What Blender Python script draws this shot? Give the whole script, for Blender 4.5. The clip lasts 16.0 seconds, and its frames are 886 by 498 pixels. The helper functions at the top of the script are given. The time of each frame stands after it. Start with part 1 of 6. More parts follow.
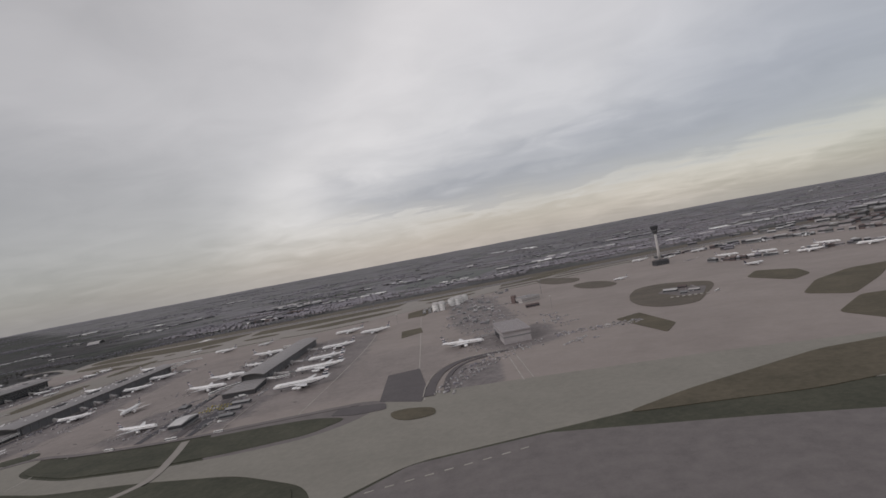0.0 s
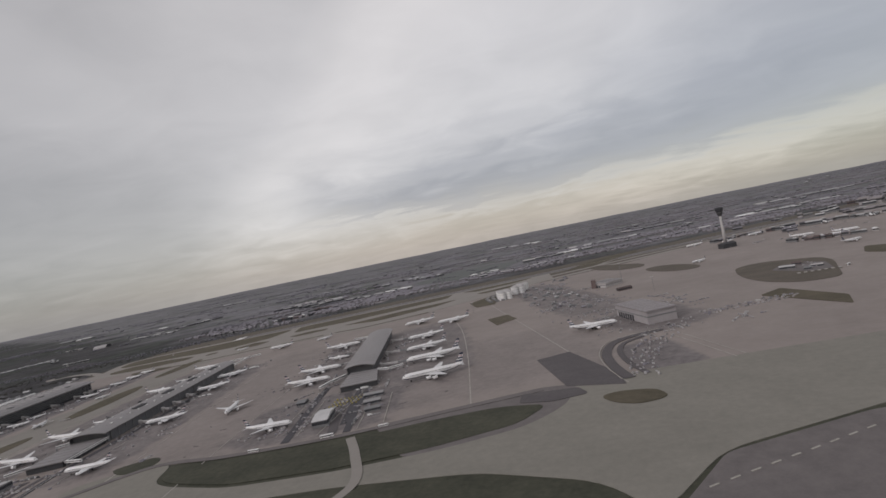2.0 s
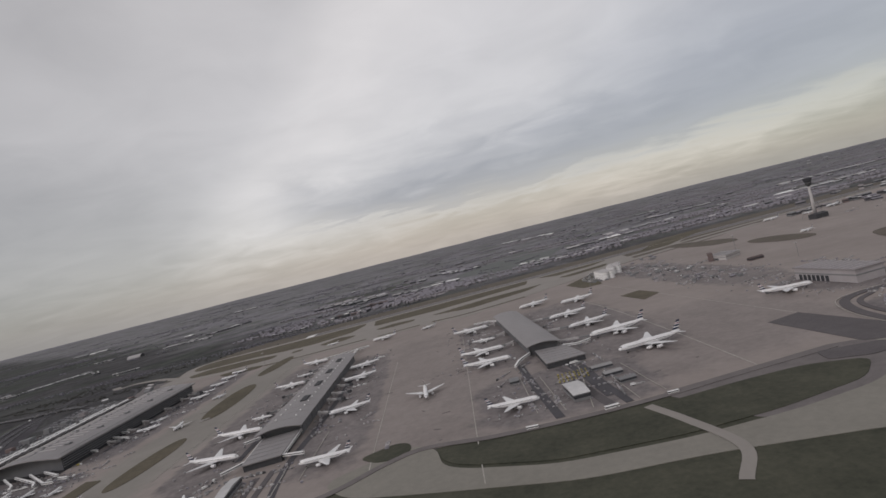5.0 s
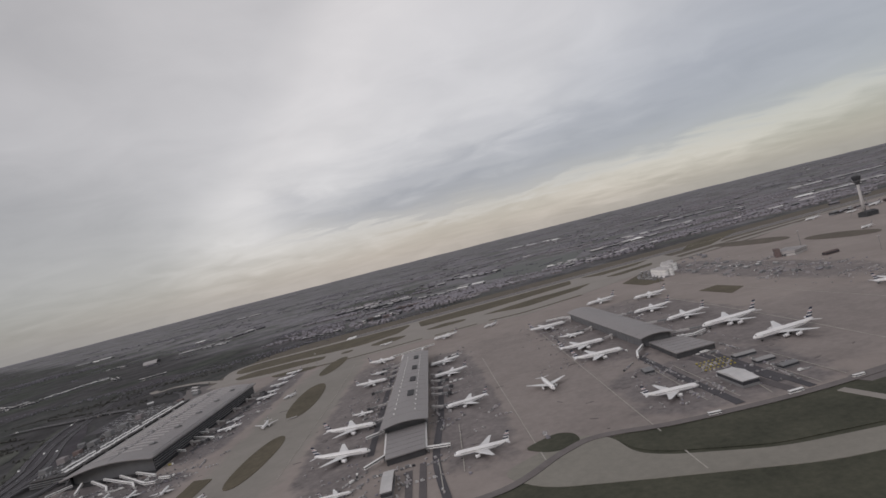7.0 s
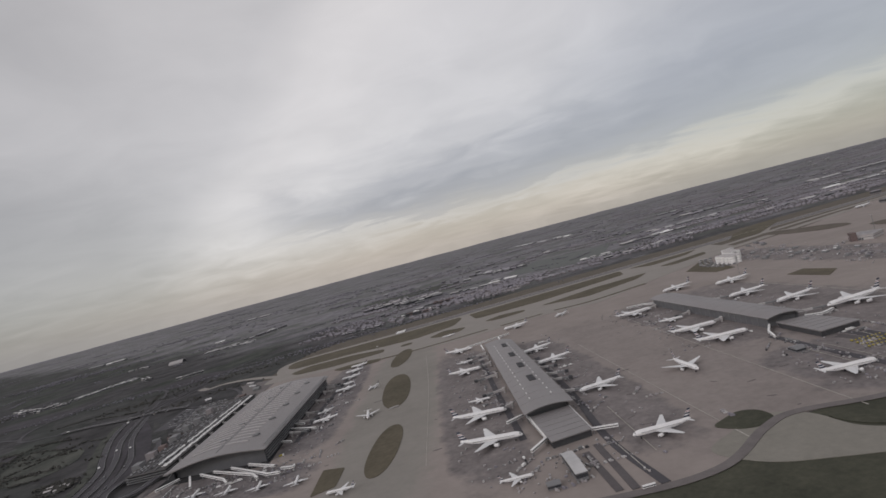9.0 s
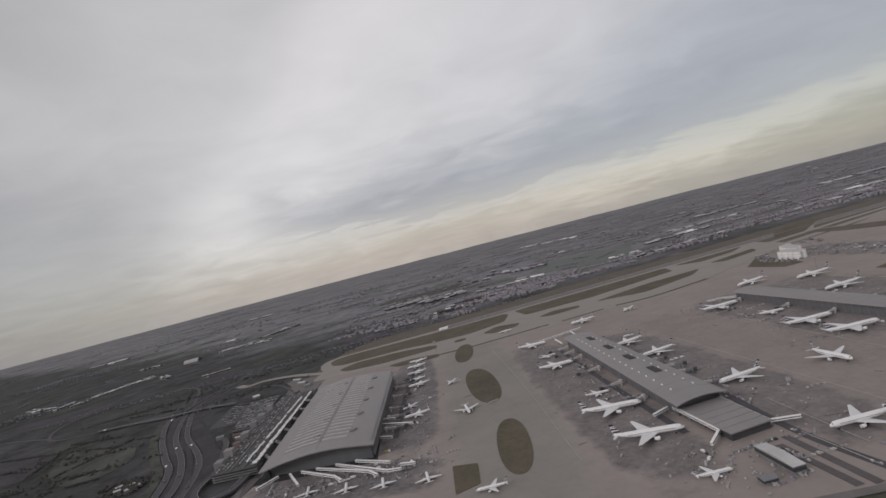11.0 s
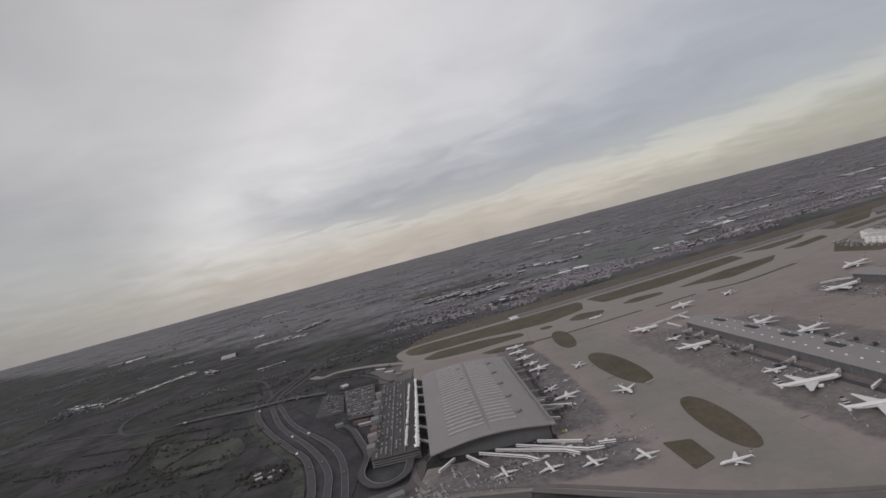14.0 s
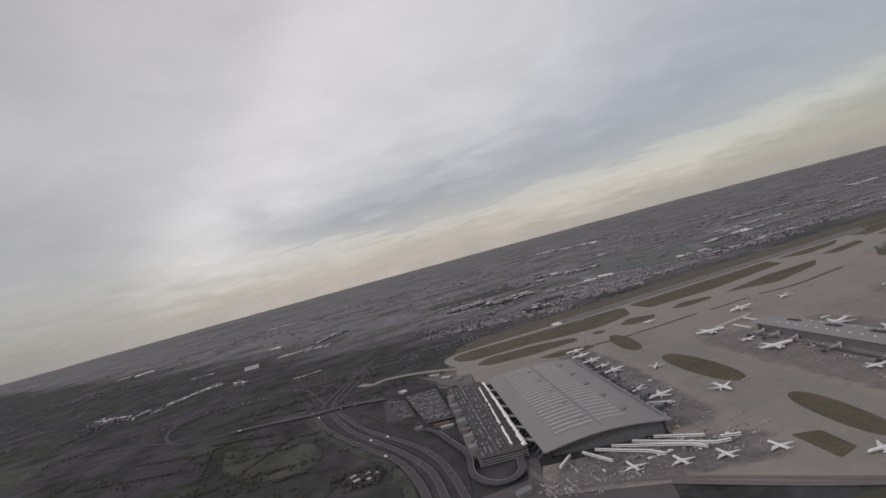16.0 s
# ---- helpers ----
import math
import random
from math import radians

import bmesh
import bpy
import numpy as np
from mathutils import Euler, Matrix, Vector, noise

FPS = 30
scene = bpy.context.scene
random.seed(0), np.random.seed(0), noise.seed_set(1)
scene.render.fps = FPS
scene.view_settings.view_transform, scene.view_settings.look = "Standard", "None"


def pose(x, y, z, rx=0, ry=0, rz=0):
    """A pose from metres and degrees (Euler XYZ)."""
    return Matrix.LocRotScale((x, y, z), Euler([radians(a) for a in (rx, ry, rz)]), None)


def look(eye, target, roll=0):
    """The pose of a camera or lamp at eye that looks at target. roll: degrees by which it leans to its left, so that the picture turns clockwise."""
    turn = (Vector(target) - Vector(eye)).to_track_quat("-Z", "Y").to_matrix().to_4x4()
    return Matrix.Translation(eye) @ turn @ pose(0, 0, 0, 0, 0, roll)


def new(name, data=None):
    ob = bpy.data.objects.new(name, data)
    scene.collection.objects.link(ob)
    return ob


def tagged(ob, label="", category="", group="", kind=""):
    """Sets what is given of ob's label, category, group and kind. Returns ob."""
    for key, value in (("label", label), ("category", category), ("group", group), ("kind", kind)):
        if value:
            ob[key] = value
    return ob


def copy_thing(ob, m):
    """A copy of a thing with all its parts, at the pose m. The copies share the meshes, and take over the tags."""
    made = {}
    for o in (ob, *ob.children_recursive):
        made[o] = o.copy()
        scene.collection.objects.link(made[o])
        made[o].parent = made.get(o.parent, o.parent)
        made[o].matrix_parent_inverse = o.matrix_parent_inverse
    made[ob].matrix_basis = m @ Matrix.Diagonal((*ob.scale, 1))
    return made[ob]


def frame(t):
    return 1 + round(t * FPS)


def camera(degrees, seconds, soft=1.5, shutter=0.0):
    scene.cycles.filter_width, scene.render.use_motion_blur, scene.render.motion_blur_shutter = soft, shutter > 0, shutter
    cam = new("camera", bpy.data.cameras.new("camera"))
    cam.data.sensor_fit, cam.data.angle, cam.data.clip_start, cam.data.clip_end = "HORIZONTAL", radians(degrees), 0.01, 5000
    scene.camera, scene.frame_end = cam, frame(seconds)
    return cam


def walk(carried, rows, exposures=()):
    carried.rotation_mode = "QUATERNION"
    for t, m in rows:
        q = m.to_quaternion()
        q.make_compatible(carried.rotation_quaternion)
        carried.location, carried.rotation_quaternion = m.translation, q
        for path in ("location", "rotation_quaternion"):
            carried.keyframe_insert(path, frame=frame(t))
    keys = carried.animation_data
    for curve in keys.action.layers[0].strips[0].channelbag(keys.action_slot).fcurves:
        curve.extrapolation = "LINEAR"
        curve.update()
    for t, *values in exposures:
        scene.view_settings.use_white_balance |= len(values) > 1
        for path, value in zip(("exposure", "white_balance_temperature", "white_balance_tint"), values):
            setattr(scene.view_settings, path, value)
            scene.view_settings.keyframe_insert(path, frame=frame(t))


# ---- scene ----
# The place is laid out in plan metres and built at K of that, so that the flight keeps within 40 m/s.
K = 0.28
cam = camera(78.0, 16.0, soft=1.6)
# seconds, eye in plan metres, yaw to the left of north, pitch, roll
FLIGHT = [
    (0, 1013.72, -782.65, 143.89, 5.432, 0.020, -10.660),
    (0.5, 956.76, -761.74, 144.23, 4.798, -0.081, -10.713),
    (1, 904.14, -744.98, 144.38, 4.211, 0.082, -10.931),
    (1.5, 854.61, -733.15, 145.10, 3.700, 0.083, -11.213),
    (2, 812.45, -727.63, 148.27, 3.519, -0.330, -11.672),
    (2.5, 769.33, -723.82, 151.80, 3.310, -0.711, -12.214),
    (3, 725.43, -721.51, 155.58, 3.117, -1.038, -12.780),
    (3.5, 682.88, -714.64, 159.00, 3.051, -1.149, -13.410),
    (4, 639.55, -708.42, 162.79, 2.802, -1.181, -13.921),
    (6.5, 447.37, -686.43, 174.82, 1.091, 0.278, -14.140),
    (7, 408.56, -682.90, 180.53, 0.818, -0.072, -14.278),
    (7.5, 368.24, -679.01, 185.16, 0.637, -0.464, -14.319),
    (8, 328.59, -673.39, 188.84, 0.512, -0.510, -14.464),
    (8.5, 291.49, -667.92, 191.86, 0.394, -0.250, -14.674),
    (9, 257.35, -663.53, 195.30, 0.271, -0.170, -14.927),
    (11.5, 71.73, -616.51, 213.77, -1.204, -0.053, -14.282),
    (12, 36.55, -611.65, 217.07, -1.451, 0.163, -14.236),
    (12.5, 2.68, -607.77, 222.39, -1.573, -0.033, -14.332),
    (13, -32.17, -605.07, 226.50, -1.595, -0.418, -14.511),
    (13.5, -63.23, -604.57, 232.01, -1.526, -0.490, -14.706),
    (14, -97.18, -603.43, 237.74, -1.724, -0.535, -14.854),
    (14.5, -131.88, -603.27, 243.36, -2.020, -0.574, -14.976),
    (15, -165.90, -602.98, 248.74, -2.343, -0.296, -15.132),
    (15.5, -200.06, -606.40, 254.07, -2.692, 0.196, -15.165),
    (16, -233.58, -609.19, 258.62, -2.926, 0.545, -15.177),
]


def flight_pose(x, y, z, yaw, pitch, roll):
    eye = Vector((x, y, z)) * K
    a, b = radians(yaw), radians(pitch)
    ahead = Vector((-math.sin(a) * math.cos(b), math.cos(a) * math.cos(b), math.sin(b)))
    return look(eye, eye + ahead, roll)


walk(cam, [(r[0], flight_pose(*r[1:])) for r in FLIGHT])

# ---- world and light ----
world = bpy.data.worlds.new("overcast_sky")
scene.world = world
world.use_nodes = True


class Nodes:
    """A short hand for building node trees."""

    def __init__(self, tree):
        self.tree = tree
        tree.nodes.clear()

    def add(self, kind, props=(), **links):
        n = self.tree.nodes.new(kind)
        p = dict(props)
        if "operation" in p:
            n.operation = p["operation"]
        if "use_clamp" in p:
            n.use_clamp = p["use_clamp"]
        if "vector_type" in p:
            n.vector_type = p["vector_type"]
        if "distance" in p:
            n.distance = p["distance"]
        if "sky_type" in p:
            n.sky_type, n.sun_disc = p["sky_type"], p["sun_disc"]
            n.sun_elevation, n.sun_rotation = p["sun_elevation"], p["sun_rotation"]
        for k, v in links.items():
            key = int(k[1:]) if k[0] == "i" and k[1:].isdigit() else k.replace("_", " ")
            if isinstance(v, bpy.types.NodeSocket):
                self.tree.links.new(v, n.inputs[key])
            else:
                n.inputs[key].default_value = v
        return n

    def math(self, op, a, b=0.0, clamp=False):
        return self.add("ShaderNodeMath", {"operation": op, "use_clamp": clamp}, i0=a, i1=b).outputs[0]

    def mix(self, fac, a, b, blend="MIX"):
        n = self.tree.nodes.new("ShaderNodeMix")
        n.data_type, n.blend_type = "RGBA", blend
        for key, v in ((0, fac), (6, a), (7, b)):
            if isinstance(v, bpy.types.NodeSocket):
                self.tree.links.new(v, n.inputs[key])
            else:
                n.inputs[key].default_value = (*v, 1) if key and len(v) == 3 else v
        return n.outputs[2]

    def ramp(self, fac, stops, interp="LINEAR"):
        n = self.add("ShaderNodeValToRGB", Fac=fac)
        n.color_ramp.interpolation = interp
        while len(n.color_ramp.elements) < len(stops):
            n.color_ramp.elements.new(0.5)
        for e, (pos, c) in zip(n.color_ramp.elements, stops):
            e.position = pos
            e.color = (c, c, c, 1) if isinstance(c, (int, float)) else (*c, 1)
        return n.outputs[0]


def axes(yaw, pitch, roll):
    """Right, up and forward of a view, as unit vectors."""
    m = flight_pose(0, 0, 0, yaw, pitch, roll).to_3x3()
    return m.col[0].copy(), m.col[1].copy(), -m.col[2]


def build_sky():
    """An overcast deck: a pale ridge of cloud, a slate-grey roll with a bright lower rim, and a warm strip over the horizon."""
    n = Nodes(world.node_tree)
    way = n.add("ShaderNodeTexCoord").outputs["Generated"]
    up = n.math("MAXIMUM", n.add("ShaderNodeSeparateXYZ", i0=way).outputs[2], 0.0)
    dot = lambda v: n.add("ShaderNodeVectorMath", {"operation": "DOT_PRODUCT"}, i0=way, i1=tuple(v)).outputs["Value"]
    add = lambda a, b: n.math("ADD", a, b)
    mul = lambda a, b: n.math("MULTIPLY", a, b)
    sub = lambda a, b: n.math("SUBTRACT", a, b)

    def step(v, lo, hi):
        m = n.add("ShaderNodeMapRange", Value=v, From_Min=lo, From_Max=hi, To_Min=0.0, To_Max=1.0)
        m.interpolation_type = "SMOOTHSTEP"
        return m.outputs[0]

    # cloud noise on the deck, seen as a plane overhead
    k = n.math("DIVIDE", 1.0, add(up, 0.16))
    deck = n.add("ShaderNodeVectorMath", {"operation": "SCALE"}, i0=way, Scale=k).outputs[0]
    broad = n.add("ShaderNodeTexNoise", Vector=deck, Scale=0.9, Detail=3.0, Roughness=0.5, Distortion=0.3).outputs["Fac"]
    puff = n.add("ShaderNodeTexNoise", Vector=deck, Scale=2.6, Detail=5.0, Roughness=0.52, Distortion=0.5).outputs["Fac"]
    fine = n.add("ShaderNodeTexNoise", Vector=n.add("ShaderNodeMapping", Vector=deck, Rotation=(0, 0, radians(44)), Scale=(0.5, 2.2, 1.0)).outputs[0], Scale=2.4, Detail=5.0, Roughness=0.55).outputs["Fac"]
    # east-north-east and height on a plane before the northern horizon, tilted along the cloud streets
    right, above, ahead = axes(0.8, -0.1, -14.5)
    depth = n.math("MAXIMUM", dot(ahead), 0.2)
    front = step(dot(ahead), 0.2, 0.5)
    a = n.math("DIVIDE", dot(right), depth)
    b = n.math("DIVIDE", dot(above), depth)
    a = add(a, mul(sub(broad, 0.5), 0.16))
    b = add(b, add(mul(sub(puff, 0.5), 0.07), mul(sub(fine, 0.5), 0.05)))
    g = lambda v, warm=0.0: (v * (1.045 + warm), v, v * (1.0 - 1.5 * warm))
    # the pale ridge, and the dimmer sheets beside it
    p = sub(a, mul(b, 0.5))
    cloud = n.ramp(add(mul(p, 0.5), 0.5), [(0.0, g(0.44)), (0.12, g(0.49)), (0.19, g(0.515)), (0.255, g(0.545)), (0.305, g(0.635, 0.006)), (0.345, g(0.645, 0.006)), (0.42, g(0.595)), (0.5, g(0.565)), (0.56, g(0.52, -0.01)), (0.62, g(0.45, -0.02)), (0.68, g(0.40, -0.025)), (0.78, g(0.355, -0.025)), (1.0, g(0.33, -0.02))])
    dim = sub(1.0, mul(mul(step(b, 0.22, 0.02), step(a, -0.28, -0.62)), 0.26))
    cloud = n.mix(1.0, cloud, n.add("ShaderNodeCombineXYZ", i0=dim, i1=dim, i2=dim).outputs[0], "MULTIPLY")
    # the grey roll: its lower rim bends upward to the east
    east = n.math("MAXIMUM", add(a, 0.211), -0.3)
    rim = add(add(mul(east, 0.18), mul(mul(east, n.math("MAXIMUM", east, 0.0)), 0.131)), 0.027)
    over = sub(b, rim)
    wide = n.math("DIVIDE", over, add(0.75, n.math("MAXIMUM", mul(east, 0.9), 0.0)))
    roll = n.ramp(add(mul(wide, 4.0), 0.2), [(0.0, 0.0), (0.17, 0.05), (0.24, 0.8), (0.34, 1.0), (0.5, 0.75), (0.75, 0.25), (1.0, 0.0)], "EASE")
    roll = mul(roll, mul(step(a, -0.42, -0.08), sub(1.0, mul(step(a, 0.35, 0.85), 0.45))))
    cloud = n.mix(mul(roll, 0.9), cloud, (0.306, 0.298, 0.335))
    # the clearer strip under it
    glow = n.ramp(add(mul(a, 0.5), 0.5), [(0.0, (0.255, 0.25, 0.26)), (0.13, (0.285, 0.275, 0.28)), (0.24, (0.355, 0.336, 0.33)), (0.34, (0.435, 0.398, 0.378)), (0.45, (0.455, 0.408, 0.38)), (0.62, (0.405, 0.368, 0.345)), (0.8, (0.34, 0.322, 0.305)), (1.0, (0.30, 0.287, 0.277))])
    edge = add(1.0, mul(mul(sub(step(over, -0.085, -0.012), step(over, -0.012, 0.012)), step(a, 0.0, 0.42)), 0.42))
    edge = mul(edge, add(0.93, mul(fine, 0.14)))
    glow = n.mix(1.0, glow, n.add("ShaderNodeCombineXYZ", i0=edge, i1=edge, i2=mul(edge, 0.995)).outputs[0], "MULTIPLY")
    under = mul(step(over, 0.012, -0.03), step(a, -0.34, 0.0))
    low = n.math("MAXIMUM", under, sub(1.0, step(add(up, mul(sub(puff, 0.5), 0.05)), 0.005, 0.115)))
    colour = n.mix(low, cloud, glow)
    streak = add(0.86, mul(puff, 0.28))
    colour = n.mix(1.0, colour, n.add("ShaderNodeCombineXYZ", i0=streak, i1=streak, i2=streak).outputs[0], "MULTIPLY")
    # the rest of the deck, all round and overhead
    rest = n.ramp(broad, [(0.3, g(0.40)), (0.7, g(0.52))])
    colour = n.mix(front, rest, colour)
    clear = n.add("ShaderNodeTexSky", {"sky_type": "NISHITA", "sun_disc": False, "sun_elevation": radians(18), "sun_rotation": radians(235)}).outputs[0]
    air = n.add("ShaderNodeBackground", Color=clear, Strength=0.02)
    deck_light = n.add("ShaderNodeBackground", Color=colour, Strength=0.95)
    both = n.add("ShaderNodeAddShader", i0=air.outputs[0], i1=deck_light.outputs[0])
    n.add("ShaderNodeOutputWorld", Surface=both.outputs[0])


build_sky()
sun = new("sun", bpy.data.lights.new("sun", "SUN"))
sun.data.energy, sun.data.angle, sun.data.color = 0.95, radians(20), (1.0, 0.955, 0.985)
sun.matrix_world = look((0, 0, 0), (math.sin(radians(55)), math.cos(radians(55)), -math.tan(radians(30))))


# ---- materials ----
def material(name, dark, light, size=8.0, rough=0.8, bump=0.0, fine=0.35, metal=0.0, blotch=0.5, vary=0.0, stretch=(1, 1, 1), spec=0.3):
    """Two scales of variation between two colours; size is the larger one in plan metres."""
    m = bpy.data.materials.new(name)
    m.use_nodes = True
    n = Nodes(m.node_tree)
    place = n.add("ShaderNodeTexCoord").outputs["Object"]
    place = n.add("ShaderNodeMapping", Vector=place, Scale=tuple(1 / s for s in stretch)).outputs[0]
    a = n.add("ShaderNodeTexNoise", Vector=place, Scale=1 / (size * K), Detail=4.0, Roughness=0.6).outputs["Fac"]
    b = n.add("ShaderNodeTexNoise", Vector=place, Scale=9 / (size * K), Detail=3.0, Roughness=0.7).outputs["Fac"]
    f = n.math("ADD", n.math("MULTIPLY", a, 1 - fine), n.math("MULTIPLY", b, fine))
    f = n.ramp(f, [(0.5 - 0.5 * (1.05 - blotch), 0.0), (0.5 + 0.5 * (1.05 - blotch), 1.0)])
    colour = n.mix(f, dark, light)
    if vary:
        rnd = n.add("ShaderNodeObjectInfo").outputs["Random"]
        v = n.math("ADD", 1 - vary, n.math("MULTIPLY", rnd, 2 * vary))
        colour = n.mix(1.0, colour, n.add("ShaderNodeCombineXYZ", i0=v, i1=v, i2=v).outputs[0], "MULTIPLY")
    s = n.add("ShaderNodeBsdfPrincipled", Base_Color=colour, Roughness=rough, Metallic=metal)
    s.inputs["Specular IOR Level"].default_value = spec
    if bump:
        h = n.add("ShaderNodeBump", Height=b, Strength=bump, Distance=0.3 * K)
        n.tree.links.new(h.outputs[0], s.inputs["Normal"])
    n.add("ShaderNodeOutputMaterial", Surface=s.outputs[0])
    return m


def apron_concrete():
    """Pale concrete, worn and oil-stained round the stands, smoother along the taxi lane."""
    m = bpy.data.materials.new("apron_concrete")
    m.use_nodes = True
    n = Nodes(m.node_tree)
    place = n.add("ShaderNodeTexCoord").outputs["Object"]
    grain = lambda size, detail=4.0: n.add("ShaderNodeTexNoise", Vector=place, Scale=1 / (size * K), Detail=detail, Roughness=0.62).outputs["Fac"]
    wide, mid, small = grain(160), grain(34), grain(7, 3.0)
    f = n.math("ADD", n.math("MULTIPLY", wide, 0.5), n.math("ADD", n.math("MULTIPLY", mid, 0.3), n.math("MULTIPLY", small, 0.2)))
    clean = n.mix(n.ramp(f, [(0.3, 0.0), (0.7, 1.0)]), (0.206, 0.178, 0.165), (0.308, 0.268, 0.248))
    worn = n.mix(n.ramp(n.math("ADD", n.math("MULTIPLY", mid, 0.45), n.math("MULTIPLY", small, 0.55)), [(0.32, 0.0), (0.68, 1.0)]), (0.086, 0.078, 0.08), (0.226, 0.203, 0.202))
    pale = n.mix(n.ramp(f, [(0.35, 0.0), (0.65, 1.0)]), (0.2, 0.186, 0.168), (0.26, 0.242, 0.22))

    def zones(rows):
        total = 0.0
        for cx, cy, hx, hy, turn, amount in rows:
            local = n.add("ShaderNodeMapping", {"vector_type": "TEXTURE"}, Vector=place, Location=(cx * K, cy * K, 0), Rotation=(0, 0, radians(turn)), Scale=(hx * K, hy * K, 1)).outputs[0]
            q = n.add("ShaderNodeSeparateXYZ", i0=local)
            d = n.math("ADD", n.math("POWER", n.math("ABSOLUTE", q.outputs[0]), 4.0), n.math("POWER", n.math("ABSOLUTE", q.outputs[1]), 4.0))
            d = n.math("ADD", d, n.math("MULTIPLY", n.math("SUBTRACT", mid, 0.5), 1.6))
            total = n.math("MAXIMUM", total, n.math("MULTIPLY", n.ramp(d, [(0.45, 1.0), (1.15, 0.0)]), amount))
        return total
    lane = zones([(135, 150, 64, 420, 1, 1.0)])
    wear = zones([(574, 150, 58, 215, 3, 0.75), (700, 110, 78, 250, 6, 0.75), (240, 60, 46, 310, 2, 0.8), (374, 20, 42, 280, 4, 0.8), (618, -160, 95, 85, 0, 0.85), (950, 390, 62, 320, 6, 0.7), (1020, 10, 66, 90, 8, 0.75), (968, -175, 34, 62, 0, 0.9), (470, 10, 130, 330, 3, 0.22), (700, -60, 260, 150, 0, 0.3), (20, 235, 42, 275, 1, 0.95), (-52, -62, 122, 46, -14, 1.0)])
    colour = n.mix(wear, n.mix(lane, clean, pale), worn)
    s = n.add("ShaderNodeBsdfPrincipled", Base_Color=colour, Roughness=0.85)
    s.inputs["Specular IOR Level"].default_value = 0.3
    n.add("ShaderNodeOutputMaterial", Surface=s.outputs[0])
    return m


def farmland():
    """Winter farmland: a patchwork of plots with worn and wet places."""
    m = bpy.data.materials.new("winter_farmland")
    m.use_nodes = True
    n = Nodes(m.node_tree)
    place = n.add("ShaderNodeTexCoord").outputs["Object"]
    warp = n.add("ShaderNodeTexNoise", Vector=place, Scale=1 / (300 * K), Detail=2.0).outputs["Color"]
    bent = n.mix(0.25, place, n.add("ShaderNodeVectorMath", {"operation": "SCALE"}, i0=warp, Scale=400 * K).outputs[0], "ADD")
    cell = n.add("ShaderNodeTexVoronoi", {"distance": "CHEBYCHEV"}, Vector=bent, Scale=1 / (210 * K)).outputs["Color"]
    pick = n.add("ShaderNodeSeparateXYZ", i0=cell).outputs[0]
    plot = n.ramp(pick, [(0.0, (0.053, 0.052, 0.054)), (0.3, (0.045, 0.048, 0.045)), (0.55, (0.06, 0.058, 0.06)), (0.75, (0.05, 0.055, 0.048)), (1.0, (0.067, 0.066, 0.068))], "CONSTANT")
    a = n.add("ShaderNodeTexNoise", Vector=place, Scale=1 / (90 * K), Detail=5.0, Roughness=0.65).outputs["Fac"]
    b = n.add("ShaderNodeTexNoise", Vector=place, Scale=1 / (14 * K), Detail=4.0, Roughness=0.7).outputs["Fac"]
    v = n.math("MAXIMUM", 0.3, n.math("ADD", -1.0, n.math("ADD", n.math("MULTIPLY", a, 3.0), n.math("MULTIPLY", b, 0.9))))
    colour = n.mix(1.0, plot, n.add("ShaderNodeCombineXYZ", i0=v, i1=v, i2=v).outputs[0], "MULTIPLY")
    # farther north the plots give way to built-up land, in patches; paler tones paint in haze
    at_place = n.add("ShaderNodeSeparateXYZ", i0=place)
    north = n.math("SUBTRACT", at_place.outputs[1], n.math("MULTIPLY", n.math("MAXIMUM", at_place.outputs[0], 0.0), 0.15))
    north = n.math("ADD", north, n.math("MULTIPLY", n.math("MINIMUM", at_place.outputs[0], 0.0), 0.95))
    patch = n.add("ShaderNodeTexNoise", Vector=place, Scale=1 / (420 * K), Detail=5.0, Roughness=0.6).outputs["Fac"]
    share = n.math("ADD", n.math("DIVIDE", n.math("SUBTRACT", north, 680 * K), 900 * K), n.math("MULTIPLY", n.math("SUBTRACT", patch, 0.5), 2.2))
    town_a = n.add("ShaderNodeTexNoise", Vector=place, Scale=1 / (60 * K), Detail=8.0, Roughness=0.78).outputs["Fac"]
    hazed_town = n.ramp(town_a, [(0.3, (0.098, 0.096, 0.106)), (0.44, (0.15, 0.145, 0.157)), (0.55, (0.2, 0.192, 0.206)), (0.66, (0.3, 0.288, 0.305))])
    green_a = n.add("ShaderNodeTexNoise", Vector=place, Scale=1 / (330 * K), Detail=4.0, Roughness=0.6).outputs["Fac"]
    # open land between the houses, lightened for distance haze as well
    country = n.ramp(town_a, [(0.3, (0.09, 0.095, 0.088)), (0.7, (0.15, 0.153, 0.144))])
    hazed_town = n.mix(n.ramp(green_a, [(0.47, 0.0), (0.58, 1.0)]), hazed_town, country)
    colour = n.mix(n.ramp(share, [(0.2, 0.0), (0.8, 1.0)]), colour, hazed_town)
    s = n.add("ShaderNodeBsdfPrincipled", Base_Color=colour, Roughness=0.95)
    s.inputs["Specular IOR Level"].default_value = 0.15
    n.add("ShaderNodeOutputMaterial", Surface=s.outputs[0])
    return m


